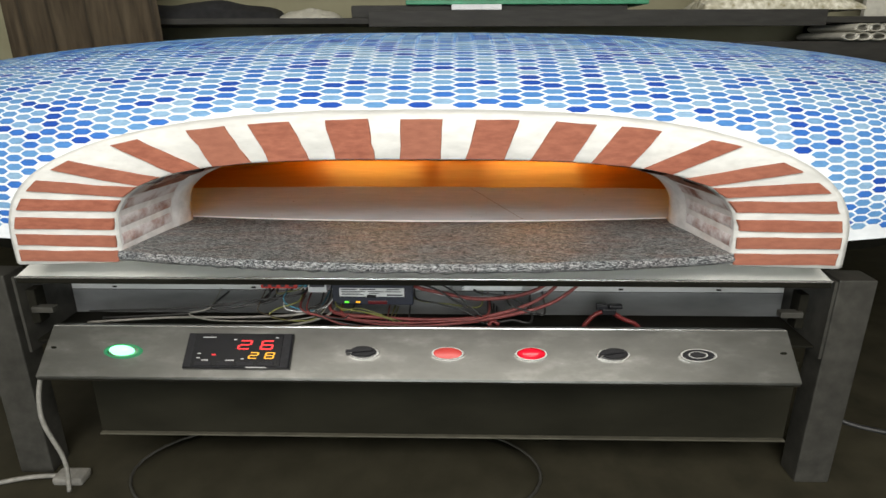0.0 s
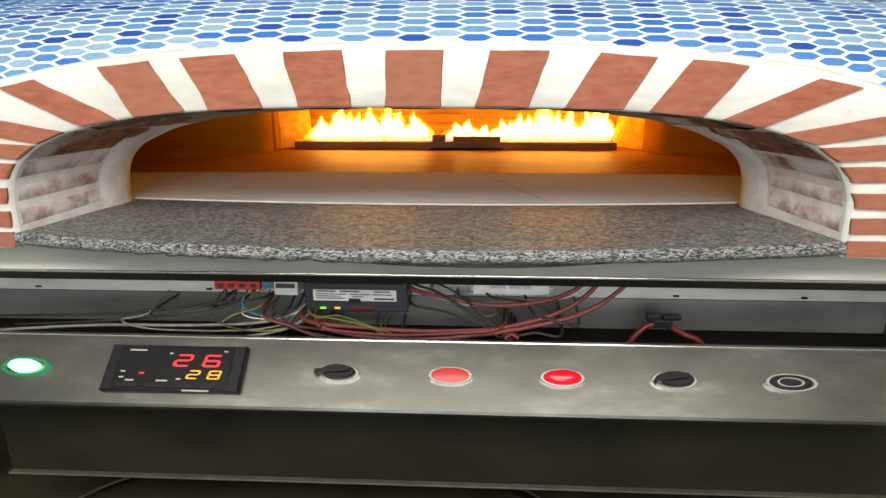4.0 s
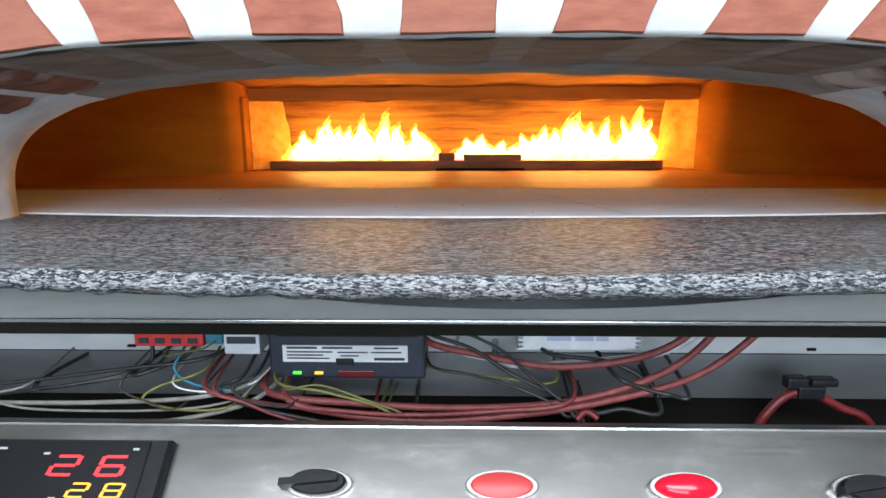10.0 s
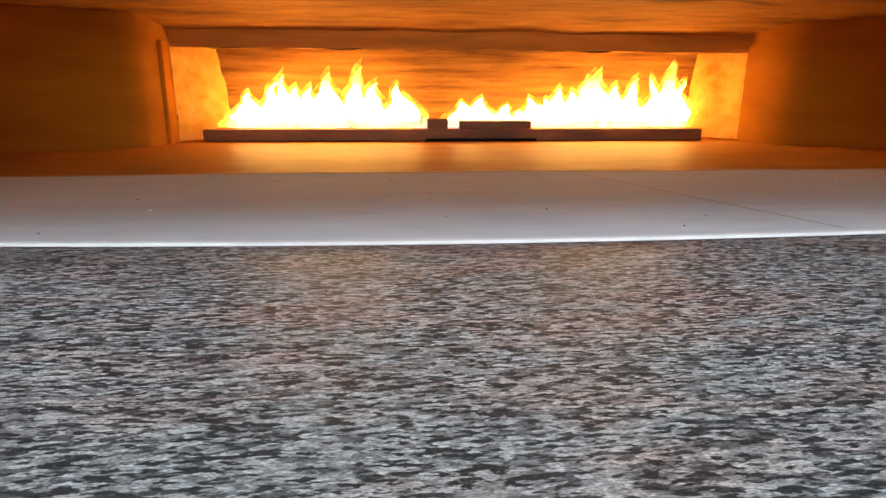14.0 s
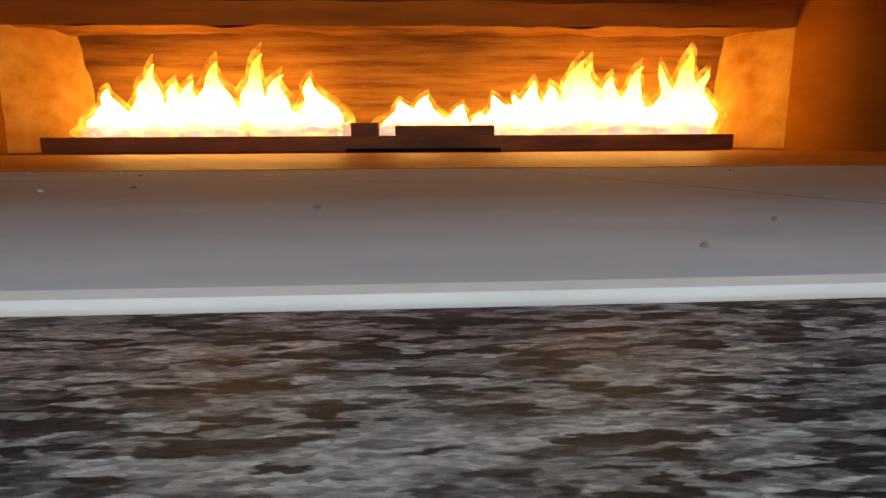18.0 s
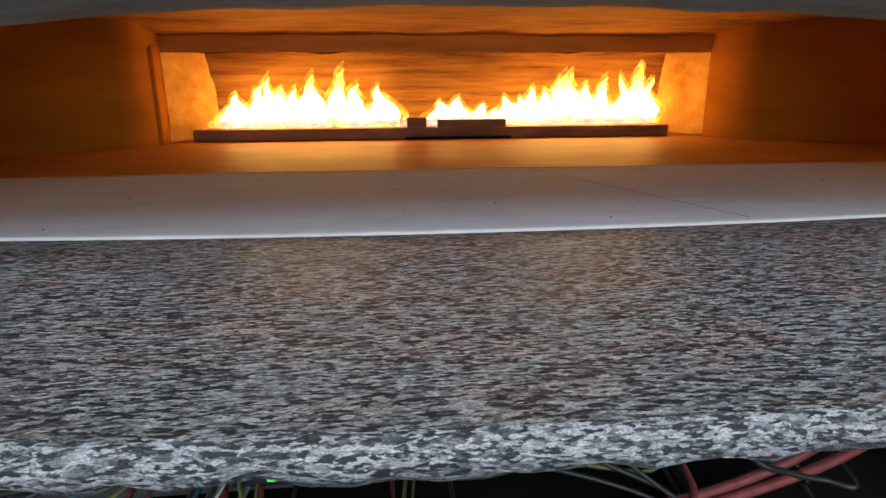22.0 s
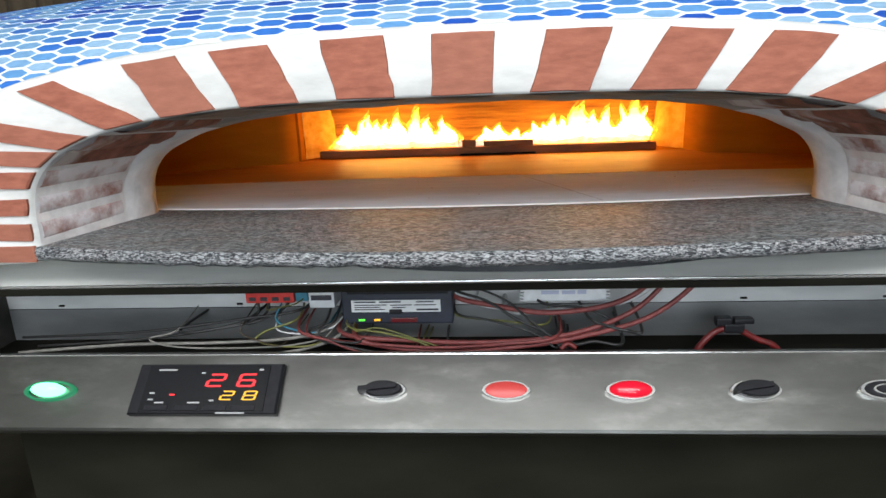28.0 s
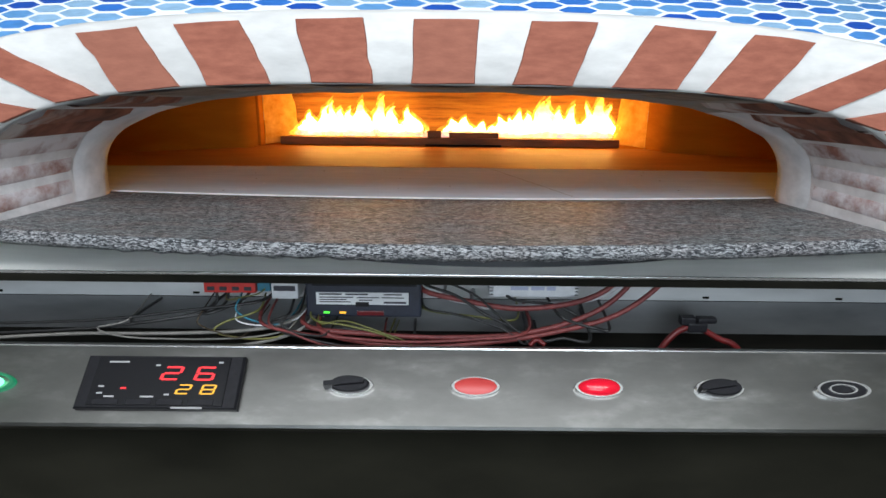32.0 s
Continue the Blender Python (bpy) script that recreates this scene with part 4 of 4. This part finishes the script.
        a, b = Vector((x - 0.052 * c, d0 + 0.012 * abs(s) * 1.3)), Vector((x + 0.03 * c, d0 - 0.012 * abs(s)))
        n = Vector((0.0, 0.0042))
        ring = lambda l: [on_panel(a.x, a.y - n.y, l), on_panel(b.x, b.y - n.y, l), on_panel(b.x, b.y + n.y, l), on_panel(a.x, a.y + n.y, l)]
        part("lever", loft([ring(0.006), ring(0.027), [p + OUT * 0.002 for p in ring(0.027)]], True, True), black_plastic, kn)
    for x, m, dome_h, lab in ((0.105, red_lens, 0.011, "flat red push button"), (0.328, red_lit, 0.02, "glossy red pilot lens")):
        b = part("push_button", ring_bezel(x, d0, 0.046, 0.0185), chrome, th, lab)
        part("cap", puck(x, d0, 0.0385, 0.0155, [(1, 0.003), (1, 0.008), (0.9, dome_h * 0.8), (0.55, dome_h), (0.1, dome_h * 1.05)]), m, b, "", True)
    k = part("key_socket", ring_bezel(0.775, d0, 0.046, 0.0185), chrome, th, "round black socket in a chrome ring")
    part("socket", puck(0.775, d0, 0.038, 0.0152, [(1, 0.003), (0.96, 0.009), (0.6, 0.009), (0.55, 0.004)]), black_plastic, k)
    part("socket_ring", loft([[on_panel(0.775 + 0.024 * g * math.cos(2 * PI * i / 24), d0 + 0.0098 * g * math.sin(2 * PI * i / 24), h) for i in range(24)] for g, h in ((1.0, 0.009), (0.96, 0.0115), (0.82, 0.0115), (0.78, 0.006))], True), chrome, k)


control_cabinet()


# ---- things in the wiring bay ----
def bay_x(x):
    return float(np.interp(x, (-1.1, -0.478, -0.372, -0.255, -0.05, 0.15, 0.338, 0.607, 1.1), (-1.06, -0.463, -0.356, -0.229, -0.041, 0.132, 0.302, 0.547, 1.0)))


def bay_box(x0, x1, y0, y1, z0, z1, bevel=0.0):
    """A block placed in the bay's own measures."""
    return box(bay_x(x0), bay_x(x1), y0 - 0.03, y1 - 0.03, z0 + 0.034, z1 + 0.034, bevel)


def bay_tube(points, r, sides=8):
    return tube([(bay_x(x), y - 0.03, z + 0.034) for x, y, z in points], r, sides)


def wiring():
    # ignition control box
    b = group_at("ignition_box")
    tagged(b, "blue-black gas ignition control box with a white printed label", "control box")
    part("case", bay_box(-0.275, -0.020, 0.235, 0.32, 0.480, 0.585, 0.004), navy_plastic, b)
    part("top_flap", bay_box(-0.262, -0.03, 0.231, 0.236, 0.548, 0.580, 0.002), black_plastic, b)
    lab = part("label", bay_box(-0.255, -0.050, 0.2325, 0.235, 0.508, 0.534), label_white, b, "white printed label")
    for x, z, w, h in ((-0.248, 0.529, 0.05, 0.003), (-0.19, 0.529, 0.05, 0.003), (-0.248, 0.523, 0.075, 0.002), (-0.248, 0.518, 0.06, 0.002), (-0.248, 0.513, 0.07, 0.002), (-0.165, 0.5225, 0.05, 0.002), (-0.16, 0.517, 0.03, 0.002), (-0.105, 0.529, 0.04, 0.0025), (-0.11, 0.5225, 0.05, 0.002), (-0.105, 0.511, 0.05, 0.004)):
        part("print_bar", bay_box(x, x + w, 0.2318, 0.2326, z, z + h), print_dark, lab)
    part("reset_tab", bay_box(-0.168, -0.138, 0.230, 0.2345, 0.504, 0.514, 0.002), black_plastic, b)
    part("status_led", bay_box(-0.240, -0.226, 0.231, 0.2355, 0.4882, 0.4918, 0.001), led_green, b, "green status light")
    part("status_led", bay_box(-0.204, -0.190, 0.231, 0.2355, 0.4882, 0.4918, 0.001), led_yellow, b, "yellow status light")
    part("reset_lamp", bay_box(-0.165, -0.105, 0.231, 0.2355, 0.485, 0.4945, 0.001), mat("dim_red_lens", (0.12, 0.008, 0.01), 0.3), b, "dim red reset lamp")
    # red terminal block
    t = group_at("terminal_block")
    tagged(t, "red plastic terminal block with a teal end piece", "terminal block")
    part("body", bay_box(-0.478, -0.372, 0.25, 0.32, 0.524, 0.59, 0.003), red_plastic, t)
    for i in range(4):
        part("slot", bay_box(-0.470 + i * 0.025, -0.456 + i * 0.025, 0.2475, 0.251, 0.53, 0.538), print_dark, t)
    part("end_piece", bay_box(-0.371, -0.346, 0.255, 0.32, 0.526, 0.59, 0.003), blue_plastic, t)
    f = group_at("circuit_breaker")
    tagged(f, "white plastic circuit breaker with a dark switch slot", "circuit breaker")
    part("body", bay_box(-0.343, -0.292, 0.25, 0.32, 0.512, 0.59, 0.003), white_plastic, f)
    part("switch_slot", bay_box(-0.338, -0.297, 0.2475, 0.2505, 0.530, 0.541, 0.001), print_dark, f)
    part("marking", bay_box(-0.33, -0.305, 0.2480, 0.2505, 0.556, 0.5585), red_plastic, f)
    # white transformer
    w = group_at("white_transformer")
    tagged(w, "white metal transformer box with faint printing", "transformer")
    part("body", bay_box(0.150, 0.338, 0.25, 0.32, 0.521, 0.59, 0.003), white_plastic, w)
    for i in range(9):
        part("fin", bay_box(0.142, 0.151, 0.25, 0.32, 0.522 + i * 0.007, 0.5255 + i * 0.007), white_plastic, w)
        part("fin", bay_box(0.337, 0.346, 0.25, 0.32, 0.522 + i * 0.007, 0.5255 + i * 0.007), white_plastic, w)
    for x, ww in ((0.19, 0.04), (0.237, 0.03), (0.272, 0.02)):
        part("print_bar", bay_box(x, x + ww, 0.2488, 0.2505, 0.537, 0.545), mat("faint_blue_print", (0.42, 0.45, 0.6), 0.6), w)
    # clear glass pipe stubs on the back sheet
    for x0, x1, z in ((-0.60, -0.478, 0.548), (-0.012, 0.14, 0.552), (0.346, 0.45, 0.56)):
        p = part("conduit", bay_tube([(x0, 0.29, z), ((x0 + x1) / 2, 0.285, z + 0.002), (x1, 0.29, z)], 0.012), tray_steel)
        tagged(p, "short bright metal conduit on the bay's back sheet", "conduit")
    cables = [
        ("red_cable", red_rubber, 0.0056, [(-0.27, 0.20, 0.475), (-0.12, 0.19, 0.462), (0.05, 0.185, 0.459), (0.22, 0.19, 0.468), (0.36, 0.2, 0.505), (0.44, 0.21, 0.56), (0.47, 0.22, 0.62)]),
        ("red_cable", red_rubber, 0.0056, [(-0.24, 0.19, 0.473), (-0.16, 0.18, 0.452), (-0.02, 0.175, 0.443), (0.12, 0.175, 0.452), (0.27, 0.185, 0.470), (0.42, 0.2, 0.505), (0.52, 0.21, 0.575), (0.54, 0.22, 0.62)]),
        ("red_cable", red_rubber, 0.006, [(-0.015, 0.26, 0.53), (0.08, 0.24, 0.517), (0.2, 0.22, 0.508), (0.33, 0.22, 0.522), (0.41, 0.22, 0.56), (0.43, 0.22, 0.62)]),
        ("grey_cable", grey_rubber, 0.006, [(0.12, 0.25, 0.50), (0.26, 0.24, 0.508), (0.38, 0.23, 0.53), (0.45, 0.23, 0.575), (0.49, 0.23, 0.62)]),
        ("grey_cable", dull_cable, 0.0052, [(-1.0, 0.2, 0.435), (-0.75, 0.2, 0.452), (-0.52, 0.19, 0.460), (-0.36, 0.19, 0.470), (-0.29, 0.21, 0.487)]),
        ("grey_cable", dull_cable, 0.005, [(-0.9, 0.17, 0.425), (-0.65, 0.17, 0.440), (-0.45, 0.17, 0.438), (-0.33, 0.18, 0.452), (-0.27, 0.2, 0.475)]),
        ("black_cable", black_rubber, 0.0045, [(-1.0, 0.22, 0.462), (-0.7, 0.21, 0.478), (-0.5, 0.22, 0.498), (-0.36, 0.24, 0.512)]),
        ("black_cable", black_rubber, 0.0045, [(-0.455, 0.26, 0.526), (-0.457, 0.25, 0.50), (-0.50, 0.22, 0.487), (-0.62, 0.21, 0.475)]),
        ("black_cable", black_rubber, 0.0045, [(-0.385, 0.26, 0.527), (-0.41, 0.245, 0.505), (-0.47, 0.22, 0.490)]),
        ("black_cable", black_rubber, 0.0045, [(-0.015, 0.26, 0.545), (0.06, 0.24, 0.528), (0.13, 0.22, 0.495), (0.2, 0.2, 0.470), (0.24, 0.18, 0.438)]),
        ("black_cable", black_rubber, 0.0045, [(0.19, 0.24, 0.522), (0.29, 0.23, 0.512), (0.35, 0.21, 0.488), (0.36, 0.2, 0.472)]),
        ("black_cable", black_rubber, 0.005, [(0.25, 0.19, 0.455), (0.30, 0.18, 0.462), (0.36, 0.18, 0.458)]),
        ("yellow_wire", yellow_rubber, 0.0032, [(-0.36, 0.22, 0.50), (-0.42, 0.2, 0.482), (-0.44, 0.19, 0.465), (-0.38, 0.18, 0.455), (-0.31, 0.19, 0.46)]),
        ("yellow_wire", yellow_rubber, 0.0032, [(-0.26, 0.21, 0.487), (-0.18, 0.19, 0.48), (-0.1, 0.18, 0.465), (-0.065, 0.175, 0.446), (-0.1, 0.175, 0.432)]),
        ("yellow_wire", yellow_rubber, 0.003, [(-0.01, 0.25, 0.492), (0.1, 0.23, 0.487), (0.2, 0.22, 0.484)]),
        ("white_wire", white_plastic, 0.0022, [(-0.40, 0.2, 0.488), (-0.34, 0.19, 0.478), (-0.30, 0.2, 0.484), (-0.28, 0.21, 0.493)]),
        ("white_wire", dull_cable, 0.0028, [(-0.62, 0.2, 0.484), (-0.68, 0.19, 0.470), (-0.62, 0.18, 0.456), (-0.5, 0.18, 0.452), (-0.38, 0.18, 0.456), (-0.31, 0.18, 0.470), (-0.29, 0.19, 0.482)]),
        ("black_cable", black_rubber, 0.004, [(-0.43, 0.26, 0.527), (-0.435, 0.25, 0.505), (-0.46, 0.23, 0.49), (-0.55, 0.21, 0.48), (-0.7, 0.2, 0.465), (-0.95, 0.2, 0.45)]),
        ("black_cable", black_rubber, 0.004, [(-0.30, 0.2, 0.50), (-0.33, 0.19, 0.487), (-0.31, 0.18, 0.47), (-0.24, 0.17, 0.455), (-0.15, 0.17, 0.44), (-0.05, 0.17, 0.43)]),
        ("black_cable", black_rubber, 0.0035, [(-0.28, 0.2, 0.505), (-0.31, 0.185, 0.49), (-0.295, 0.175, 0.475), (-0.26, 0.17, 0.468), (-0.22, 0.18, 0.47)]),
        ("black_cable", black_rubber, 0.0035, [(-0.01, 0.25, 0.56), (0.05, 0.24, 0.552), (0.11, 0.23, 0.53), (0.15, 0.21, 0.505), (0.19, 0.19, 0.48), (0.23, 0.18, 0.455), (0.25, 0.17, 0.43)]),
        ("black_cable", black_rubber, 0.0035, [(-0.01, 0.24, 0.50), (0.06, 0.22, 0.494), (0.13, 0.2, 0.485), (0.18, 0.19, 0.47), (0.22, 0.18, 0.45)]),
        ("black_cable", black_rubber, 0.0045, [(0.29, 0.2, 0.505), (0.33, 0.19, 0.49), (0.37, 0.185, 0.482), (0.4, 0.18, 0.484)]),
        ("red_cable", red_rubber, 0.005, [(-0.35, 0.19, 0.487), (-0.28, 0.18, 0.468), (-0.18, 0.175, 0.46), (-0.05, 0.17, 0.455), (0.1, 0.17, 0.462), (0.22, 0.18, 0.475)]),
        ("red_cable", red_rubber, 0.0035, [(-0.33, 0.17, 0.495), (-0.29, 0.165, 0.475), (-0.23, 0.165, 0.45), (-0.12, 0.165, 0.432)]),
        ("brown_wire", curtain_cloth, 0.002, [(-0.47, 0.2, 0.495), (-0.47, 0.19, 0.48), (-0.43, 0.18, 0.468), (-0.38, 0.175, 0.462)]),
        ("yellow_wire", yellow_rubber, 0.0022, [(-0.43, 0.24, 0.515), (-0.39, 0.23, 0.524), (-0.36, 0.24, 0.53)]),
        ("yellow_wire", yellow_rubber, 0.0022, [(-0.245, 0.2, 0.482), (-0.2, 0.19, 0.49), (-0.17, 0.19, 0.487), (-0.11, 0.18, 0.472), (-0.05, 0.175, 0.453), (-0.045, 0.17, 0.44), (-0.09, 0.17, 0.428)]),
        ("grey_cable", grey_rubber, 0.0035, [(-0.60, 0.29, 0.575), (-0.66, 0.285, 0.56), (-0.62, 0.28, 0.545), (-0.5, 0.28, 0.54), (-0.36, 0.27, 0.52)]),
        ("grey_cable", grey_rubber, 0.0045, [(0.05, 0.26, 0.51), (0.2, 0.24, 0.504), (0.34, 0.23, 0.52), (0.42, 0.22, 0.56), (0.46, 0.22, 0.62)]),
        ("blue_wire", blue_plastic, 0.003, [(-0.40, 0.24, 0.522), (-0.405, 0.22, 0.50), (-0.37, 0.2, 0.486), (-0.31, 0.2, 0.480)]),
    ]
    for name, m, r, pts in cables:
        # loose ends run back to the sheet
        for end in (0, -1):
            x, y, z = pts[end]
            if abs(x) < 0.85 and z < 0.6:
                tip = (x + (0.012 if end else -0.012), 0.325, z + 0.008)
                pts = pts + [tip] if end else [tip] + pts
        tagged(part(name, bay_tube(pts, r * (0.95 if r > 0.0055 else 0.7)), m, None, "", True), name.replace("_", " ") + " looping loosely through the open wiring bay", "cable", "bay cables")
    tie = part("cable_tie", bay_tube([(0.225, 0.165, 0.452), (0.24, 0.17, 0.462), (0.258, 0.165, 0.454)], 0.005), grip_red, None, "", True)
    tagged(tie, "small red clip round crossing cables", "clip")
    paper = part("folded_paper", bay_box(-0.22, -0.02, 0.155, 0.20, 0.4112, 0.4145, 0.001), label_white)
    tagged(paper, "pale folded paper lying on the bay floor", "paper")
    # pliers standing in the bay
    pl = group_at("pliers")
    tagged(pl, "pliers with red handles and a black head in the wiring bay", "pliers")
    part("handle", bay_tube([(0.60, 0.22, 0.474), (0.565, 0.215, 0.464), (0.535, 0.21, 0.436), (0.525, 0.21, 0.4125)], 0.0065, 10), grip_red, pl, "", True)
    part("handle", bay_tube([(0.61, 0.22, 0.474), (0.655, 0.215, 0.450), (0.69, 0.21, 0.438), (0.715, 0.21, 0.4125)], 0.0065, 10), grip_red, pl, "", True)
    part("pivot", bay_box(0.585, 0.628, 0.208, 0.232, 0.464, 0.484, 0.004), black_plastic, pl)
    part("jaw", bay_box(0.568, 0.602, 0.21, 0.23, 0.478, 0.496, 0.004), black_plastic, pl)
    part("jaw", bay_box(0.606, 0.648, 0.21, 0.23, 0.482, 0.494, 0.004), black_plastic, pl)


wiring()


# ---- behind and beside the oven ----
def surroundings():
    # cloth hanging beside the oven
    c = part("hanging_cloth", sheet(lambda u, v: (-2.22 + 0.84 * u - 0.06 * v, 1.86 + 0.035 * math.sin(u * 30 + 2 * v) + 0.02 * math.sin(u * 17), 1.12 + 2.08 * v), 80, 12), curtain_cloth, None, "", True)
    tagged(c, "brown cloth curtain hanging in folds behind the oven", "curtain")
    s = group_at("wall_shelf")
    tagged(s, "long dark shelf board along the wall behind the oven", "shelf")
    part("board", box(-1.9, 2.35, 1.95, 2.6, 1.33, 1.36, 0.004), shelf_dark, s)
    part("front_strip", box(-0.35, 2.0, 1.93, 1.95, 1.315, 1.395, 0.003), shelf_dark, s)
    part("lower_board", box(1.2, 3.6, 1.9, 2.6, 1.02, 1.24, 0.004), shelf_dark, s)
    part("bracket", box(-1.88, -1.84, 2.0, 2.6, 1.05, 1.33), shelf_dark, s)
    part("bracket", box(2.25, 2.3, 2.0, 2.6, 1.05, 1.33), shelf_dark, s)
    bag = part("black_bag", sheet(lambda u, v: (-1.78 + 0.95 * u, 1.98 + 0.3 * v, 1.36 + 0.11 * math.sin(PI * min(v * 1.2, 1)) ** 0.6 * (math.sin(PI * u) ** 0.3) * (0.8 + 0.3 * noise.noise(Vector((u * 4, v * 3, 0))))), 40, 14), black_cloth, None, "", True)
    tagged(bag, "limp black cloth bag lying on the shelf", "bag")
    cl = part("pale_rag", sheet(lambda u, v: (-0.86 + 0.34 * u, 2.0 + 0.25 * v, 1.361 + 0.06 * math.sin(PI * v) * math.sin(PI * u) ** 0.5 * (0.8 + 0.4 * noise.noise(Vector((u * 7, v * 5, 2))))), 24, 12), pale_tube, None, "", True)
    tagged(cl, "pale crumpled rag on the shelf", "rag")
    gb = part("green_board", box(-0.16, 1.10, 1.97, 2.45, 1.424, 1.446, 0.005), green_board)
    tagged(gb, "flat green board on the shelf", "board")
    bx = part("flat_carton", box(-0.45, 1.0, 2.0, 2.5, 1.361, 1.423, 0.006), shelf_dark)
    tagged(bx, "flat dark carton under the green board", "carton")
    wp = part("white_packet", box(0.08, 0.34, 1.945, 1.998, 1.397, 1.424, 0.004), white_plastic)
    tagged(wp, "small white packet at the shelf's front", "packet")
    ob = part("olive_board", box(0.22, 0.84, 2.0, 2.4, 1.447, 1.475, 0.005), olive_board)
    tagged(ob, "olive yellow board stacked on the green board", "board")

    def crumple(u, v):
        return (1.40 + 0.85 * u, 2.0 + 0.4 * v, 1.396 + 0.17 * math.sin(PI * v) ** 0.6 * math.sin(PI * u) ** 0.35 * (0.75 + 0.5 * noise.noise(Vector((u * 9, v * 6, 3)))))
    fo = part("crumpled_foil", sheet(crumple, 60, 24), foil)
    tagged(fo, "crumpled glossy clear foil bundle on the shelf", "foil")
    for i in range(9):
        x, z = 2.10 + 0.075 * (i % 5) + 0.05 * (i // 5) + 0.012 * math.sin(i * 5.1), 1.262 + 0.042 * (i // 5)
        n = 14
        rows = [[(x + r * math.cos(2 * PI * k / n), y, z + r * 0.45 * math.sin(2 * PI * k / n)) for k in range(n)] for y, r in ((1.87, 0.028), (1.86, 0.04), (1.87, 0.046), (2.3, 0.046))]
        tb = part("plastic_tube", loft(rows, True), pale_tube)
        tagged(tb, "end of a pale plastic tube stacked on the lower shelf", "tube", "stacked tubes")
    # Pale board added in place of the bright region right of the shelf.
    pb = part("bright_wall_stand_in", box(2.35, 3.3, 2.2, 2.235, 1.36, 1.584, 0.004), pale_tube)
    tagged(pb, "pale cream board added for the brightly lit part of the wall", "board")
    part("lower_ledge", box(2.25, 3.6, 2.0, 2.6, 1.33, 1.36, 0.004), shelf_dark, s)
    # overhead duct under the ceiling edge
    du = part("wall_ledge", box(-4.4, 4.4, 2.3, 2.6, 1.585, 1.80), wall_paint)
    tagged(du, "beige ledge along the wall above the shelf", "ledge", kind="structure")
    br = part("wall_bracket", tube([(0.62, 2.3, 1.56), (0.74, 2.28, 1.66), (0.86, 2.26, 1.78)], 0.022, 6), dark_steel)
    tagged(br, "dark slanting metal bracket fixed to the wall ledge", "bracket")
    br = part("wall_bracket", tube([(-0.16, 2.3, 1.775), (0.0, 2.28, 1.768), (0.1, 2.26, 1.80)], 0.014, 6), dark_steel)
    tagged(br, "thin dark metal bracket under the wall ledge", "bracket")
    # mains cable and plug beside the stand
    cb = part("mains_cable", tube([(-0.985, 0.06, 0.42), (-1.02, 0.02, 0.385), (-1.035, 0.0, 0.26), (-1.0, 0.0, 0.12), (-1.0, -0.01, 0.02)], 0.0065), dull_cable, None, "", True)
    tagged(cb, "grey mains cable hanging beside the cabinet to the floor", "cable")
    pg = group_at("mains_plug")
    tagged(pg, "white mains plug lying on the floor with its cable", "plug")
    part("plug_body", box(-1.08, -0.99, 0.03, 0.085, 0.001, 0.028, 0.01), dull_cable, pg)
    part("plug_cord", tube([(-1.08, 0.06, 0.015), (-1.18, 0.05, 0.012), (-1.4, -0.02, 0.011), (-1.9, -0.1, 0.011)], 0.007), dull_cable, pg, "", True)
    cb = part("floor_cable", tube([(1.42, 0.6, 0.5), (1.40, 0.55, 0.3), (1.36, 0.5, 0.12), (1.42, 0.4, 0.012), (1.6, 0.3, 0.011)], 0.009), black_rubber, None, "", True)
    tagged(cb, "dark cable hanging down beside the stand", "cable")
    n = 48
    ld = group_at("pan_lid")
    tagged(ld, "large round dark metal lid lying on the floor under the cabinet", "lid")
    def lid_row(g, z):
        return [(-0.25 + 0.62 * g * math.cos(2 * PI * k / n), 0.1 + 0.28 * g * math.sin(2 * PI * k / n), z) for k in range(n)]
    part("plate", loft([lid_row(g, z) for g, z in ((0.99, 0.001), (0.985, 0.012), (0.9, 0.016), (0.2, 0.02))], True, True), dark_plate, ld, "", True)
    part("rim", loft([lid_row(g, z) for g, z in ((0.992, 0.002), (1.0, 0.01), (0.998, 0.017), (0.988, 0.0175), (0.985, 0.013))], True), frame_steel, ld, "thin worn rim", True)


surroundings()
